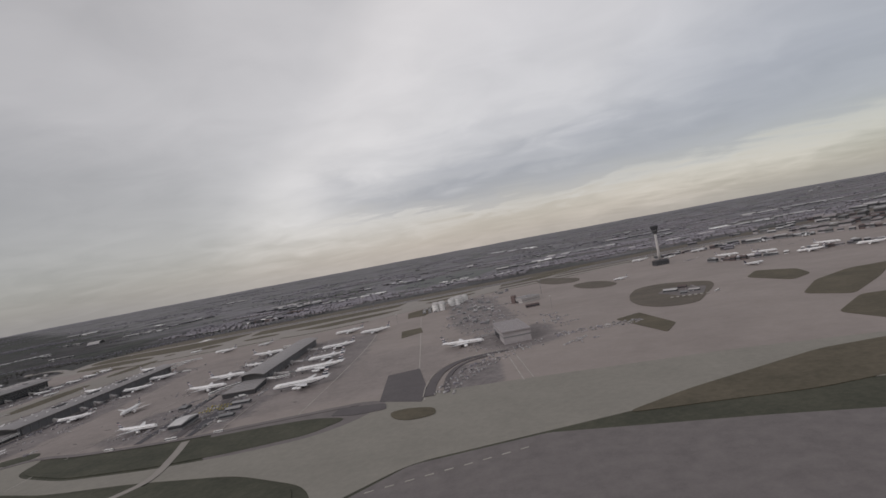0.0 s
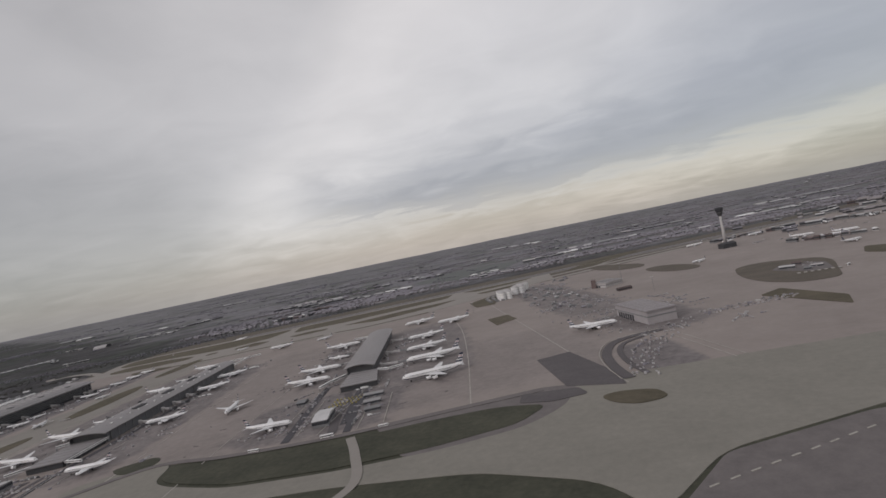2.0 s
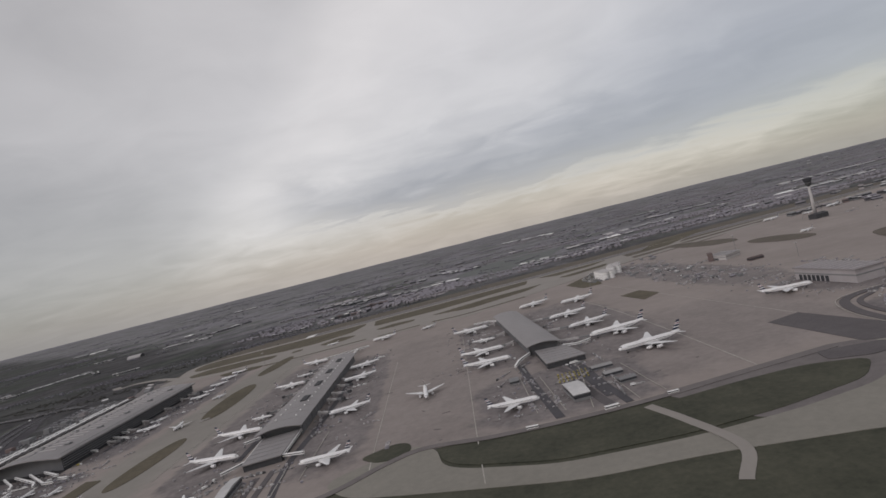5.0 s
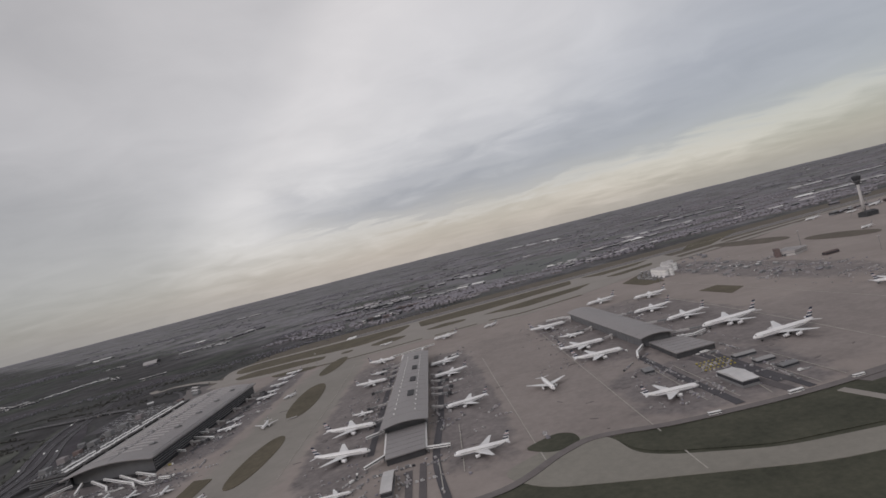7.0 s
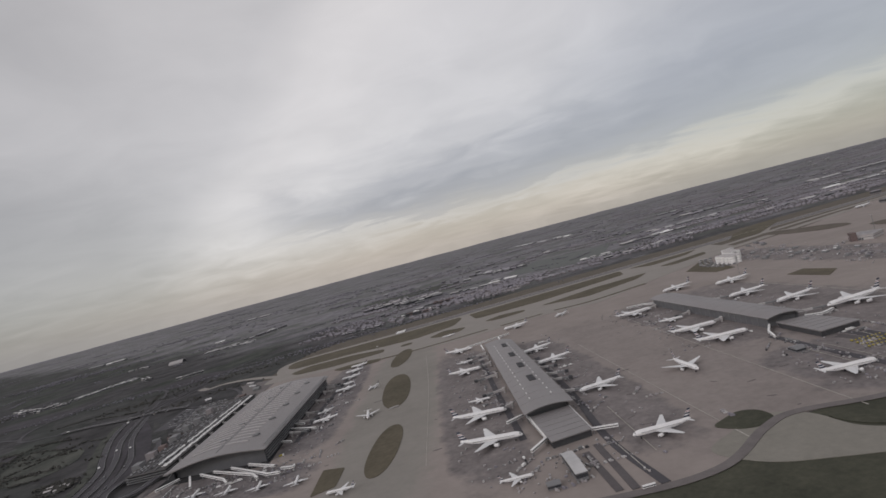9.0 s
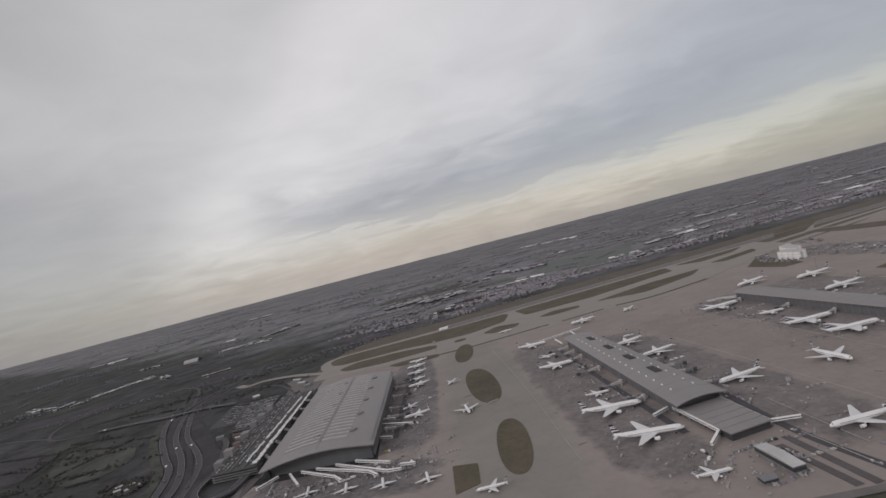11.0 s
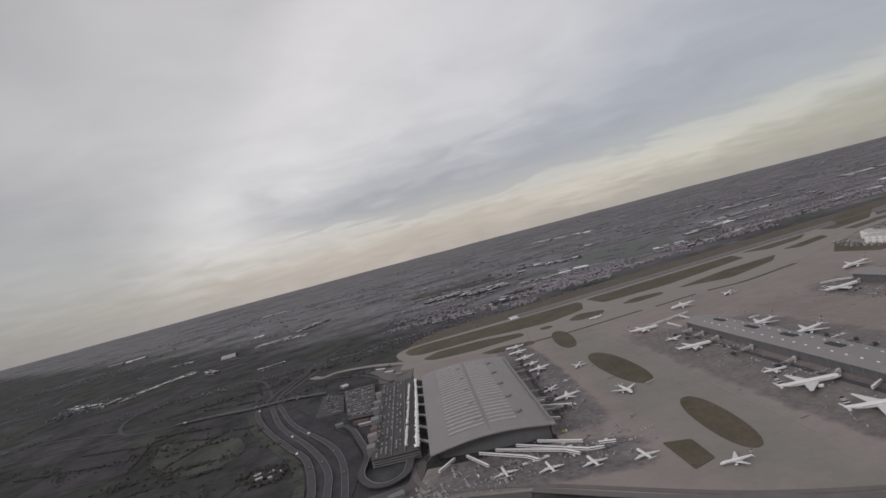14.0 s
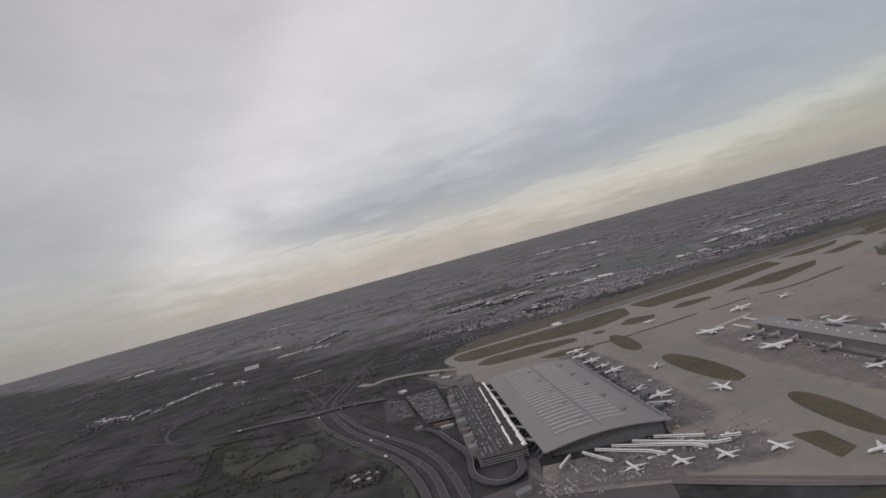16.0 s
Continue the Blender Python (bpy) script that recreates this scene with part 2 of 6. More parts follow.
M = dict(
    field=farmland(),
    grass=material("mown_grass", (0.065, 0.058, 0.039), (0.126, 0.106, 0.076), 55, 0.95, fine=0.45, blotch=0.7),
    drygrass=material("dry_brown_grass", (0.081, 0.070, 0.057), (0.138, 0.117, 0.096), 40, 0.95, fine=0.45, blotch=0.7),
    palefield=material("grey_green_field", (0.101, 0.109, 0.104), (0.146, 0.153, 0.147), 80, 0.95, blotch=0.5),
    green=material("green_mown_grass", (0.038, 0.040, 0.028), (0.076, 0.075, 0.054), 45, 0.95, fine=0.45, blotch=0.75),
    concrete=apron_concrete(),
    southway=material("weathered_taxiway_concrete", (0.182, 0.172, 0.15), (0.25, 0.235, 0.206), 60, 0.85, fine=0.5, blotch=0.6),
    runway=material("runway_asphalt", (0.125, 0.118, 0.12), (0.165, 0.156, 0.158), 40, 0.9, blotch=0.5),
    taxiway=material("taxiway_concrete", (0.226, 0.208, 0.190), (0.288, 0.266, 0.245), 50, 0.85, blotch=0.45),
    asphalt=material("dark_asphalt", (0.080, 0.072, 0.075), (0.123, 0.111, 0.114), 25, 0.9, fine=0.5, blotch=0.6),
    road=material("road_asphalt", (0.055, 0.053, 0.059), (0.092, 0.087, 0.095), 20, 0.9),
    roof=material("grey_metal_roof", (0.205, 0.193, 0.194), (0.262, 0.248, 0.250), 30, 0.55, stretch=(1, 4, 1)),
    rib=material("pale_rooflight", (0.310, 0.296, 0.296), (0.420, 0.400, 0.404), 10, 0.5),
    glass=material("dark_facade_glass", (0.035, 0.037, 0.042), (0.06, 0.062, 0.07), 10, 0.25, spec=0.5),
    louvre=material("grey_louvre", (0.16, 0.16, 0.165), (0.22, 0.22, 0.225), 8, 0.6),
    white=material("white_paint", (0.68, 0.67, 0.66), (0.82, 0.81, 0.8), 10, 0.4, spec=0.5),
    wall=material("pale_wall_panel", (0.380, 0.360, 0.357), (0.500, 0.480, 0.473), 12, 0.8),
    hull=material("white_aircraft_paint", (0.68, 0.67, 0.675), (0.8, 0.79, 0.79), 12, 0.3, spec=0.5),
    belly=material("dark_blue_paint", (0.022, 0.026, 0.05), (0.032, 0.038, 0.07), 6, 0.3, spec=0.5),
    red=material("red_paint", (0.2, 0.03, 0.04), (0.28, 0.045, 0.055), 4, 0.4),
    alu=material("bare_metal", (0.35, 0.35, 0.36), (0.45, 0.45, 0.46), 3, 0.35, metal=0.8),
    wing=material("pale_wing_paint", (0.56, 0.56, 0.565), (0.7, 0.695, 0.695), 6, 0.4),
    rubber=material("black_rubber", (0.02, 0.02, 0.02), (0.04, 0.04, 0.04), 1, 0.8),
    yellow=material("yellow_paint", (0.32, 0.27, 0.06), (0.4, 0.34, 0.1), 3, 0.6),
    dark=material("dark_grey_metal", (0.05, 0.05, 0.054), (0.09, 0.09, 0.094), 5, 0.85, spec=0.1),
    lawn=material("rough_grass", (0.019, 0.021, 0.021), (0.064, 0.063, 0.061), 60, 0.95, fine=0.4, blotch=0.8),
    fabric=material("white_fabric", (0.78, 0.77, 0.76), (0.86, 0.85, 0.84), 5, 0.6),
    steel=material("pale_shed_roof", (0.26, 0.255, 0.255), (0.46, 0.45, 0.45), 60, 0.5, vary=0.4),
    clutter=material("mixed_ground_equipment", (0.12, 0.115, 0.12), (0.5, 0.484, 0.48), 4, 0.6, fine=0.2, blotch=0.85),
    car=material("car_paint", (0.05, 0.05, 0.055), (0.26, 0.26, 0.27), 6, 0.35, vary=0.6, spec=0.5),
    # paler and mauver than scrub: haze painted into far trees and ridge
    hazed_wood=material("hazed_winter_wood", (0.138, 0.134, 0.151), (0.206, 0.199, 0.224), 9, 0.95, vary=0.3),
    brick=material("brick_house", (0.128, 0.12, 0.125), (0.2, 0.188, 0.195), 6, 0.9, vary=0.3),
    tile=material("slate_roof", (0.180, 0.170, 0.190), (0.264, 0.250, 0.277), 6, 0.85, vary=0.25),
    stain=material("oil_stained_concrete", (0.115, 0.103, 0.102), (0.180, 0.162, 0.158), 14, 0.85, blotch=0.6),
    line=material("worn_white_marking", (0.26, 0.24, 0.21), (0.42, 0.4, 0.37), 12, 0.8, blotch=0.6),
    soil=material("ploughed_soil", (0.025, 0.023, 0.027), (0.070, 0.063, 0.073), 60, 0.95, fine=0.4, blotch=0.75),
    gable=material("dark_gable_cladding", (0.11, 0.112, 0.12), (0.16, 0.162, 0.17), 14, 0.5),
    redbrown=material("red_brown_cladding", (0.105, 0.078, 0.075), (0.165, 0.127, 0.123), 9, 0.8, vary=0.25),
    pinkwall=material("pinkish_grey_panel", (0.295, 0.275, 0.28), (0.395, 0.37, 0.375), 14, 0.8),
    mauve=material("mauve_grey_roof", (0.222, 0.203, 0.208), (0.295, 0.27, 0.276), 20, 0.7, stretch=(1, 5, 1)),
    deckmat=material("dark_parking_deck", (0.06, 0.057, 0.058), (0.105, 0.1, 0.1), 10, 0.9, fine=0.5),
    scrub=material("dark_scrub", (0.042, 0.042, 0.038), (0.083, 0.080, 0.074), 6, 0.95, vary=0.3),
    meadow=material("pale_meadow", (0.028, 0.032, 0.027), (0.087, 0.089, 0.077), 60, 0.95, fine=0.4, blotch=0.8),
)


# ---- mesh helpers, in plan metres ----
def mesh_of(name, verts, faces, mat, smooth=False):
    me = bpy.data.meshes.new(name)
    me.from_pydata([(x * K, y * K, z * K) for x, y, z in verts], [], faces)
    for m in mat if isinstance(mat, (list, tuple)) else [mat]:
        me.materials.append(m)
    if smooth:
        me.shade_smooth()
    me.update()
    return me


def part(name, data, parent, m=None, label=""):
    ob = new(name, data)
    if m is not None:
        ob.matrix_basis = m
    ob.parent = parent
    return tagged(ob, label) if label else ob


def plan(x, y):
    """Draws the apron east of the second satellite closer to the rest of the field."""
    w = min(max((x - 420) / 140, 0.0), 1.0) * min(max((620 - (y - 0.15 * x)) / 130, 0.0), 1.0)
    w = w * w * (3 - 2 * w)
    u, v = min((x - 900) / 400, 2.2), (max(y, -450) - 100) / 400
    return x + w * (-80.5 - 17.1 * u - 1.7 * v + 14.1 * u * u + u * v), y + w * (-38.8 + 22.3 * u - 13 * v - 0.8 * u * u + 15.3 * u * v)


def at(x, y, z=0.0, turn=0.0, rx=0.0, ry=0.0):
    return pose(x * K, y * K, z * K, rx, ry, turn)


def empty(name, x, y, z=0.0, turn=0.0):
    ob = new(name)
    ob.matrix_basis = at(x, y, z, turn)
    return ob


class Geo:
    """Gathers boxes, prisms and sheets into one list of vertices and faces."""

    def __init__(self):
        self.v, self.f = [], []

    def add(self, verts, faces):
        o = len(self.v)
        self.v += [tuple(p) for p in verts]
        self.f += [tuple(i + o for i in f) for f in faces]
        return self

    def box(self, x0, y0, z0, x1, y1, z1):
        v = [(x, y, z) for z in (z0, z1) for x, y in ((x0, y0), (x1, y0), (x1, y1), (x0, y1))]
        return self.add(v, [(3, 2, 1, 0), (4, 5, 6, 7), (0, 1, 5, 4), (1, 2, 6, 5), (2, 3, 7, 6), (3, 0, 4, 7)])

    def turned_box(self, cx, cy, z0, sx, sy, sz, turn):
        c, s = math.cos(radians(turn)), math.sin(radians(turn))
        pts = [(cx + c * a - s * b, cy + s * a + c * b) for a, b in ((-sx / 2, -sy / 2), (sx / 2, -sy / 2), (sx / 2, sy / 2), (-sx / 2, sy / 2))]
        return self.prism(pts, z0, z0 + sz)

    def prism(self, pts, z0, z1):
        n = len(pts)
        area = sum(pts[i][0] * pts[(i + 1) % n][1] - pts[(i + 1) % n][0] * pts[i][1] for i in range(n))
        if area < 0:
            pts = list(pts)[::-1]
        v = [(x, y, z0) for x, y in pts] + [(x, y, z1) for x, y in pts]
        return self.add(v, [tuple(range(n))[::-1], tuple(range(n, 2 * n))] + [(i, (i + 1) % n, (i + 1) % n + n, i + n) for i in range(n)])

    def tube(self, rings, cap=True):
        """Rings of equal length joined by quads."""
        n = len(rings[0])
        v = [p for r in rings for p in r]
        f = [(a * n + i, a * n + (i + 1) % n, (a + 1) * n + (i + 1) % n, (a + 1) * n + i) for a in range(len(rings) - 1) for i in range(n)]
        if cap:
            f += [tuple(range(n))[::-1], tuple(range((len(rings) - 1) * n, len(rings) * n))]
        return self.add(v, f)

    def beam(self, a, b, w, h):
        """A box-like beam from a to b."""
        a, b = Vector(a), Vector(b)
        d = (b - a).normalized()
        s = d.cross(Vector((0, 0, 1)))
        s = s.normalized() if s.length > 1e-6 else Vector((1, 0, 0))
        u = s.cross(d)
        ring = lambda c: [c + s * (i * w / 2) + u * (j * h / 2) for i, j in ((-1, -1), (1, -1), (1, 1), (-1, 1))]
        return self.tube([ring(a), ring(b)])

    def mesh(self, name, mat, smooth=False):
        return mesh_of(name, self.v, self.f, mat, smooth)


def spline(points, step=0.1):
    """A smooth line through plan points."""
    out = []
    p = [Vector(q) for q in points]
    p = [2 * p[0] - p[1]] + p + [2 * p[-1] - p[-2]]
    for i in range(1, len(p) - 2):
        for j in range(int(1 / step)):
            t = j * step
            out.append(0.5 * (2 * p[i] + (p[i + 1] - p[i - 1]) * t + (2 * p[i - 1] - 5 * p[i] + 4 * p[i + 1] - p[i + 2]) * t * t + (3 * p[i] - p[i - 1] - 3 * p[i + 1] + p[i + 2]) * t**3))
    return out + [p[-2]]


LAYER = [0]


def layer():
    """A small lift of its own for each sheet, so that no two lie in one plane."""
    LAYER[0] += 1
    return 0.0137 * (LAYER[0] % 13) + 0.0011 * (LAYER[0] % 7)


def ribbon(points, width, z, thick=0.3, smooth=True):
    """A strip of ground covering along a line."""
    z += layer()
    points = [plan(*q) for q in points]
    line = spline(points) if smooth else [Vector(q) for q in points]
    g, left, right = Geo(), [], []
    for i, p in enumerate(line):
        d = (line[min(i + 1, len(line) - 1)] - line[max(i - 1, 0)]).normalized()
        s = Vector((-d.y, d.x)) * width / 2
        left.append(p + s)
        right.append(p - s)
    n = len(line)
    v = [(*q, z) for q in left] + [(*q, z) for q in right] + [(*q, z - thick) for q in left] + [(*q, z - thick) for q in right]
    f = []
    for i in range(n - 1):
        f += [(i, n + i, n + i + 1, i + 1), (i, i + 1, 2 * n + i + 1, 2 * n + i), (n + i + 1, n + i, 3 * n + i, 3 * n + i + 1)]
    return g.add(v, f)


def sheet(name, pts, z, mat, label, category, round_by=0.0):
    """A flat piece of ground covering with its own thickness."""
    pts = [plan(*q) for q in pts]
    if round_by:
        soft = []
        n = len(pts)
        for i in range(n):
            a, b, c = (Vector(pts[(i + d) % n]) for d in (-1, 0, 1))
            r = min(round_by, (a - b).length / 2, (c - b).length / 2)
            p, q = b + (a - b).normalized() * r, b + (c - b).normalized() * r
            soft += [p.lerp(b, t).lerp(b.lerp(q, t), t) for t in (0, 0.25, 0.5, 0.75, 1)]
        pts = [tuple(p) for p in soft]
    z += layer()
    ob = new(name, Geo().prism(pts, z - 0.35, z).mesh(name, mat))
    return tagged(ob, label, category, kind="structure")


def oval(name, cx, cy, rx, ry, turn, z, mat, label, category="grass"):
    c, s = math.cos(radians(turn)), math.sin(radians(turn))
    pts = []
    for i in range(40):
        a = 2 * math.pi * i / 40
        x = rx * math.copysign(abs(math.cos(a)) ** 0.9, math.cos(a))
        y = ry * math.copysign(abs(math.sin(a)) ** 0.9, math.sin(a))
        pts.append((cx + c * x - s * y, cy + s * x + c * y))
    return sheet(name, pts, z, mat, label, category)


# ---- ground ----
def build_ground():
    rings = [0, 150, 300, 500, 800, 1200, 1800, 2600, 4000, 6500, 10000, 15600]
    v, f, n = [(200, 600, 0)], [], 96
    for r in rings[1:]:
        v += [(200 + r * math.cos(2 * math.pi * i / n), 600 + r * math.sin(2 * math.pi * i / n), 0) for i in range(n)]
    f += [(0, 1 + i, 1 + (i + 1) % n) for i in range(n)]
    for k in range(len(rings) - 2):
        a, b = 1 + k * n, 1 + (k + 1) * n
        f += [(a + i, b + i, b + (i + 1) % n, a + (i + 1) % n) for i in range(n)]
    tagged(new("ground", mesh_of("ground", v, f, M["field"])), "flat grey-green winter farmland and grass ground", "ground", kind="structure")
    v, f = [], []
    rnd = random.Random(4)
    for i in range(241):
        a = math.pi * (-0.15 + 1.3 * i / 240)
        h = 16 + 16 * noise.noise((i * 0.06, 0, 3)) + 9 * noise.noise((i * 0.3, 1, 3)) + rnd.random() * 5
        for r, z in ((15300, 0), (15450, max(h, 5)), (15600, 0)):
            v.append((200 + r * math.cos(a), 600 + r * math.sin(a), z))
    for i in range(240):
        for k in (0, 1):
            f.append((3 * i + k, 3 * i + k + 1, 3 * i + k + 4, 3 * i + k + 3))
    tagged(new("backdrop", mesh_of("backdrop", v, f, M["hazed_wood"])), "low wooded ridge along the far horizon", "hills", kind="structure")


build_ground()

Z1, Z2, Z3 = 0.5, 0.9, 1.25


def airfield():
    south = [(-175, -66), (-60, -111), (60, -196), (200, -268), (320, -292), (400, -290), (470, -242), (540, -203), (605, -210), (703, -214), (760, -213), (826, -205), (880, -199), (925, -196)]
    sheet("apron", [(-40, 600), (-34, 440), (-10, -22), (-158, 2), *south, (1040, -215), (1200, -260), (1600, -340), (2300, -380), (2500, 500), (1900, 1050), (1500, 960), (1200, 800), (1000, 745), (600, 640), (300, 600)], Z1, M["concrete"],
          "wide tan concrete aircraft apron", "apron")
    sheet("grass", [(-260, -300), (60, -200), (320, -296), (560, -200), (940, -190), (2400, -330), (2400, -1100), (-260, -1100)], 0.28, M["green"], "dark mown airfield grass south of the aprons", "grass", 30)
    # southern taxiway, grass and shoulders
    sheet("taxiway", [(400, -262), (470, -215), (515, -195), (548, -205), (556, -245), (577, -262), (649, -293), (746, -302), (830, -298), (900, -284), (940, -250), (960, -190), (1300, -225), (1800, -330), (1800, -480), (1250, -330), (1110, -362), (1010, -384), (955, -440), (935, -395), (860, -352), (751, -332), (661, -325), (544, -290), (430, -300)], Z1 + 0.12, M["southway"], "pale grey concrete taxiway beside grass", "taxiway", 20)
    sheet("grass", [(551, -213), (595, -220), (681, -227), (746, -230), (820, -223), (880, -222), (925, -240), (895, -274), (819, -291), (746, -296), (649, -287), (577, -256), (557, -238)], Z2, M["green"], "dark mown grass strip beside taxiway", "grass", 14)
    sheet("grass", [(425, -225), (470, -195), (500, -190), (505, -206), (492, -224), (450, -240)], Z2, M["green"], "dark mown grass patch beside taxiway", "grass", 10)
    sheet("grass", [(300, -300), (440, -312), (544, -300), (661, -333), (751, -340), (860, -360), (925, -392), (945, -470), (960, -950), (-200, -950), (-100, -420), (120, -300)], Z1 + 0.3, M["green"], "dark mown grass field south of taxiway", "grass", 20)
    sheet("taxiway", [(958, -445), (1010, -388), (1110, -366), (1250, -395), (1800, -540), (1800, -950), (985, -950)], Z1 + 0.3, M["stain"], "brown worn asphalt shoulder with dashed markings", "taxiway", 8)
    for i in range(9):
        x, y = 985 + i * 13, -424 + i * 4.2
        sheet("marking", [(x, y), (x + 6, y + 2), (x + 6, y + 3.4), (x, y + 1.4)], Z1 + 0.55, M["line"], "short pale dash of a shoulder marking", "marking")
    sheet("grass", [(1168, -350), (1226, -318), (1351, -268), (1500, -260), (1450, -340), (1300, -360)], Z1 + 0.3, M["grass"], "dark grass wedge beside pale taxiway", "grass", 14)
    # the dark service road along the apron's edge
    tagged(new("service_road", ribbon([(-60, -110), (60, -196), (200, -268), (320, -292), (400, -290), (466, -240), (535, -200), (605, -210), (690, -216), (760, -214), (826, -206), (925, -196)], 8, Z2 + 0.1).mesh("service_road", M["stain"])), "brown worn service road along apron edge", "road", kind="structure")
    sheet("shoulder", [(760, -206), (925, -188), (1004, -212), (1000, -242), (962, -300), (900, -300), (800, -300)], Z1 + 0.04, M["stain"], "brown worn shoulder beside the service road", "shoulder", 8)
    sheet("asphalt_patch", [(905, -200), (957, -210), (962, -232), (930, -236), (900, -224)], Z2 + 0.12, M["asphalt"], "dark asphalt strip beside taxiway", "asphalt", 5)
    sheet("apron", [(-186, 560), (-40, 600), (0, 440), (-30, 330), (-172, 424), (-186, 470)], Z1 - 0.06, M["concrete"], "tan concrete apron behind the main terminal", "apron", 8)
    sheet("grass", [(968, -247), (986, -243), (1014, -254), (1018, -278), (992, -283), (975, -269)], Z2 + 0.2, M["grass"], "small grass island beside taxiway", "grass", 10)
    # crossings between the grass strips
    for pts, w in (([(741, -228), (756, -275), (768, -332), (748, -372)], 8),):
        tagged(new("taxiway", ribbon(pts, w, Z2 + 0.15).mesh("taxiway", M["taxiway"])), "narrow pale crossing through the grass", "taxiway", kind="structure")
    # northern runway and taxiways
    line = lambda x0, x1, y0: [(x0, y0 + 0.155 * x0), (x1, y0 + 0.155 * x1)]
    sheet("grass", [(-235, 560), (-250, 820), (-130, 950), (4400, 1700), (4400, 1300), (1500, 900), (600, 630), (250, 585), (80, 560), (-60, 540), (-180, 560)], 0.3, M["drygrass"], "mown olive grass along the far runway", "grass", 40)
    sheet("taxiway", [(-236, 740), (-226, 690), (-206, 630), (-216, 590), (-215, 552), (-40, 520), (60, 490), (200, 470), (300, 480), (430, 505), (600, 560), (760, 640), (1000, 760), (1010, 950), (700, 915), (500, 880), (270, 842), (60, 832), (-120, 818), (-200, 806), (-228, 780)], Z1 + 0.2, M["taxiway"], "pale sandy taxiways beside the runway", "taxiway", 14)
    tagged(new("runway_shoulder", ribbon(line(90, 4300, 822), 66, Z1 + 0.1, 0.35, False).mesh("runway_shoulder", M["taxiway"])), "pale shoulder of the long runway", "runway", kind="structure")
    tagged(new("runway", ribbon(line(66, 4300, 822), 46, Z1 + 0.42, 0.35, False).mesh("runway", M["runway"])), "long grey asphalt runway along far side of airfield", "runway", kind="structure")
    tagged(new("runway_centreline", ribbon(line(110, 4300, 822), 1.6, Z1 + 0.7, 0.1, False).mesh("runway_centreline", M["line"])), "worn white runway centreline", "marking", kind="structure")
    for k in range(8):
        y = 832 - 19 + 5.2 * k + (2 if k > 3 else 0)
        sheet("threshold_bar", [(68, y), (92, y + 4), (92, y + 7), (68, y + 3)], Z1 + 0.7, M["white"], "white threshold stripe on the runway", "marking")
    tagged(new("taxiway", ribbon([(990, 850), (1500, 980), (2600, 1180)], 27, Z1 + 0.1).mesh("taxiway", M["taxiway"])), "pale taxiway along the runway", "taxiway", kind="structure")
    tagged(new("taxiway", ribbon([(980, 765), (1400, 900)], 36, Z1 + 0.16).mesh("taxiway", M["taxiway"])), "pale taxiway beside the apron", "taxiway", kind="structure")
    tagged(new("taxiway", ribbon([(1180, 820), (1150, 900), (1240, 1030)], 26, Z1 + 0.22).mesh("taxiway", M["taxiway"])), "pale link taxiway to the runway", "taxiway", kind="structure")
    for pts in ([(-212, 745), (-198, 694), (-168, 668), (-24, 672), (60, 650), (140, 645), (228, 690), (252, 780), (246, 812), (60, 796), (-40, 792), (-160, 792), (-205, 780)],
                [(-168, 612), (-142, 572), (-58, 556), (62, 570), (60, 612), (-28, 646), (-132, 652)],
                [(-46, 512), (-20, 478), (64, 470), (68, 500), (0, 524)],
                [(166, 604), (203, 648), (258, 618), (240, 580), (188, 572)],
                [(300, 630), (345, 662), (404, 645), (398, 616), (325, 604)],
                [(272, 816), (467, 848), (716, 886), (700, 800), (455, 716), (286, 706)],
                [(440, 640), (586, 702), (736, 724), (704, 680), (573, 640)],
                [(742, 888), (830, 903), (960, 924), (900, 862), (790, 830)],
                [(784, 772), (935, 828), (915, 776), (808, 736)],
                [(1057, 921), (1146, 1066), (1347, 1201), (1323, 1106), (1135, 903)]):
        sheet("grass", pts, Z2 + 0.1, M["grass"], "mown olive grass island between taxiways", "grass", 14)
    for pts, w in (([(68, 490), (150, 488), (300, 508)], 9), ([(328, 506), (423, 522)], 9), ([(460, 545), (590, 600), (735, 626)], 12)):
        tagged(new("grass", ribbon(pts, w, Z2 + 0.1).mesh("grass", M["grass"])), "slim grass strip along the apron edge", "grass", kind="structure")
    oval("grass", 114, 592, 14, 15, 0, Z2 + 0.1, M["grass"], "small grass island between taxiways")
    # grass islands in the apron
    oval("grass", 138, -70, 17, 75, -3, Z2, M["grass"], "oval olive grass island set in concrete")
    oval("grass", 128, 185, 22, 102, 3, Z2, M["grass"], "oval olive grass island set in concrete")
    oval("grass", 115, 445, 18, 82, -4, Z2, M["grass"], "oval olive grass island set in concrete")
    sheet("grass", [(74, -152), (97, -142), (98, -97), (73, -89)], Z2, M["grass"], "triangular grass island by the apron edge", "grass", 3)
    sheet("asphalt_patch", [(934, -78), (974, -68), (1000, -190), (997, -226), (948, -200)], Z2, M["asphalt"], "dark asphalt patch in pale apron", "asphalt")
    sheet("grass", [(846, 632), (884, 700), (908, 520), (866, 524)], Z2, M["grass"], "small square grass patch in concrete", "grass")
    sheet("grass", [(886, 312), (924, 322), (937, 254), (900, 225)], Z2, M["grass"], "small square grass patch in concrete", "grass")
    sheet("grass", [(1246, 30), (1284, 52), (1300, -60), (1276, -104)], Z2, M["grass"], "rectangular grass patch in concrete", "grass", 6)
    oval("grass", 1302, 505, 36, 84, 12, Z2, M["drygrass"], "oval brown grass island set in concrete")
    sheet("grass", [(1316, 240), (1345, 308), (1392, 318), (1455, 245), (1444, 190), (1366, 48), (1320, 60), (1300, 110), (1300, 170)], Z2, M["drygrass"], "large grass island with a service area", "grass", 26)
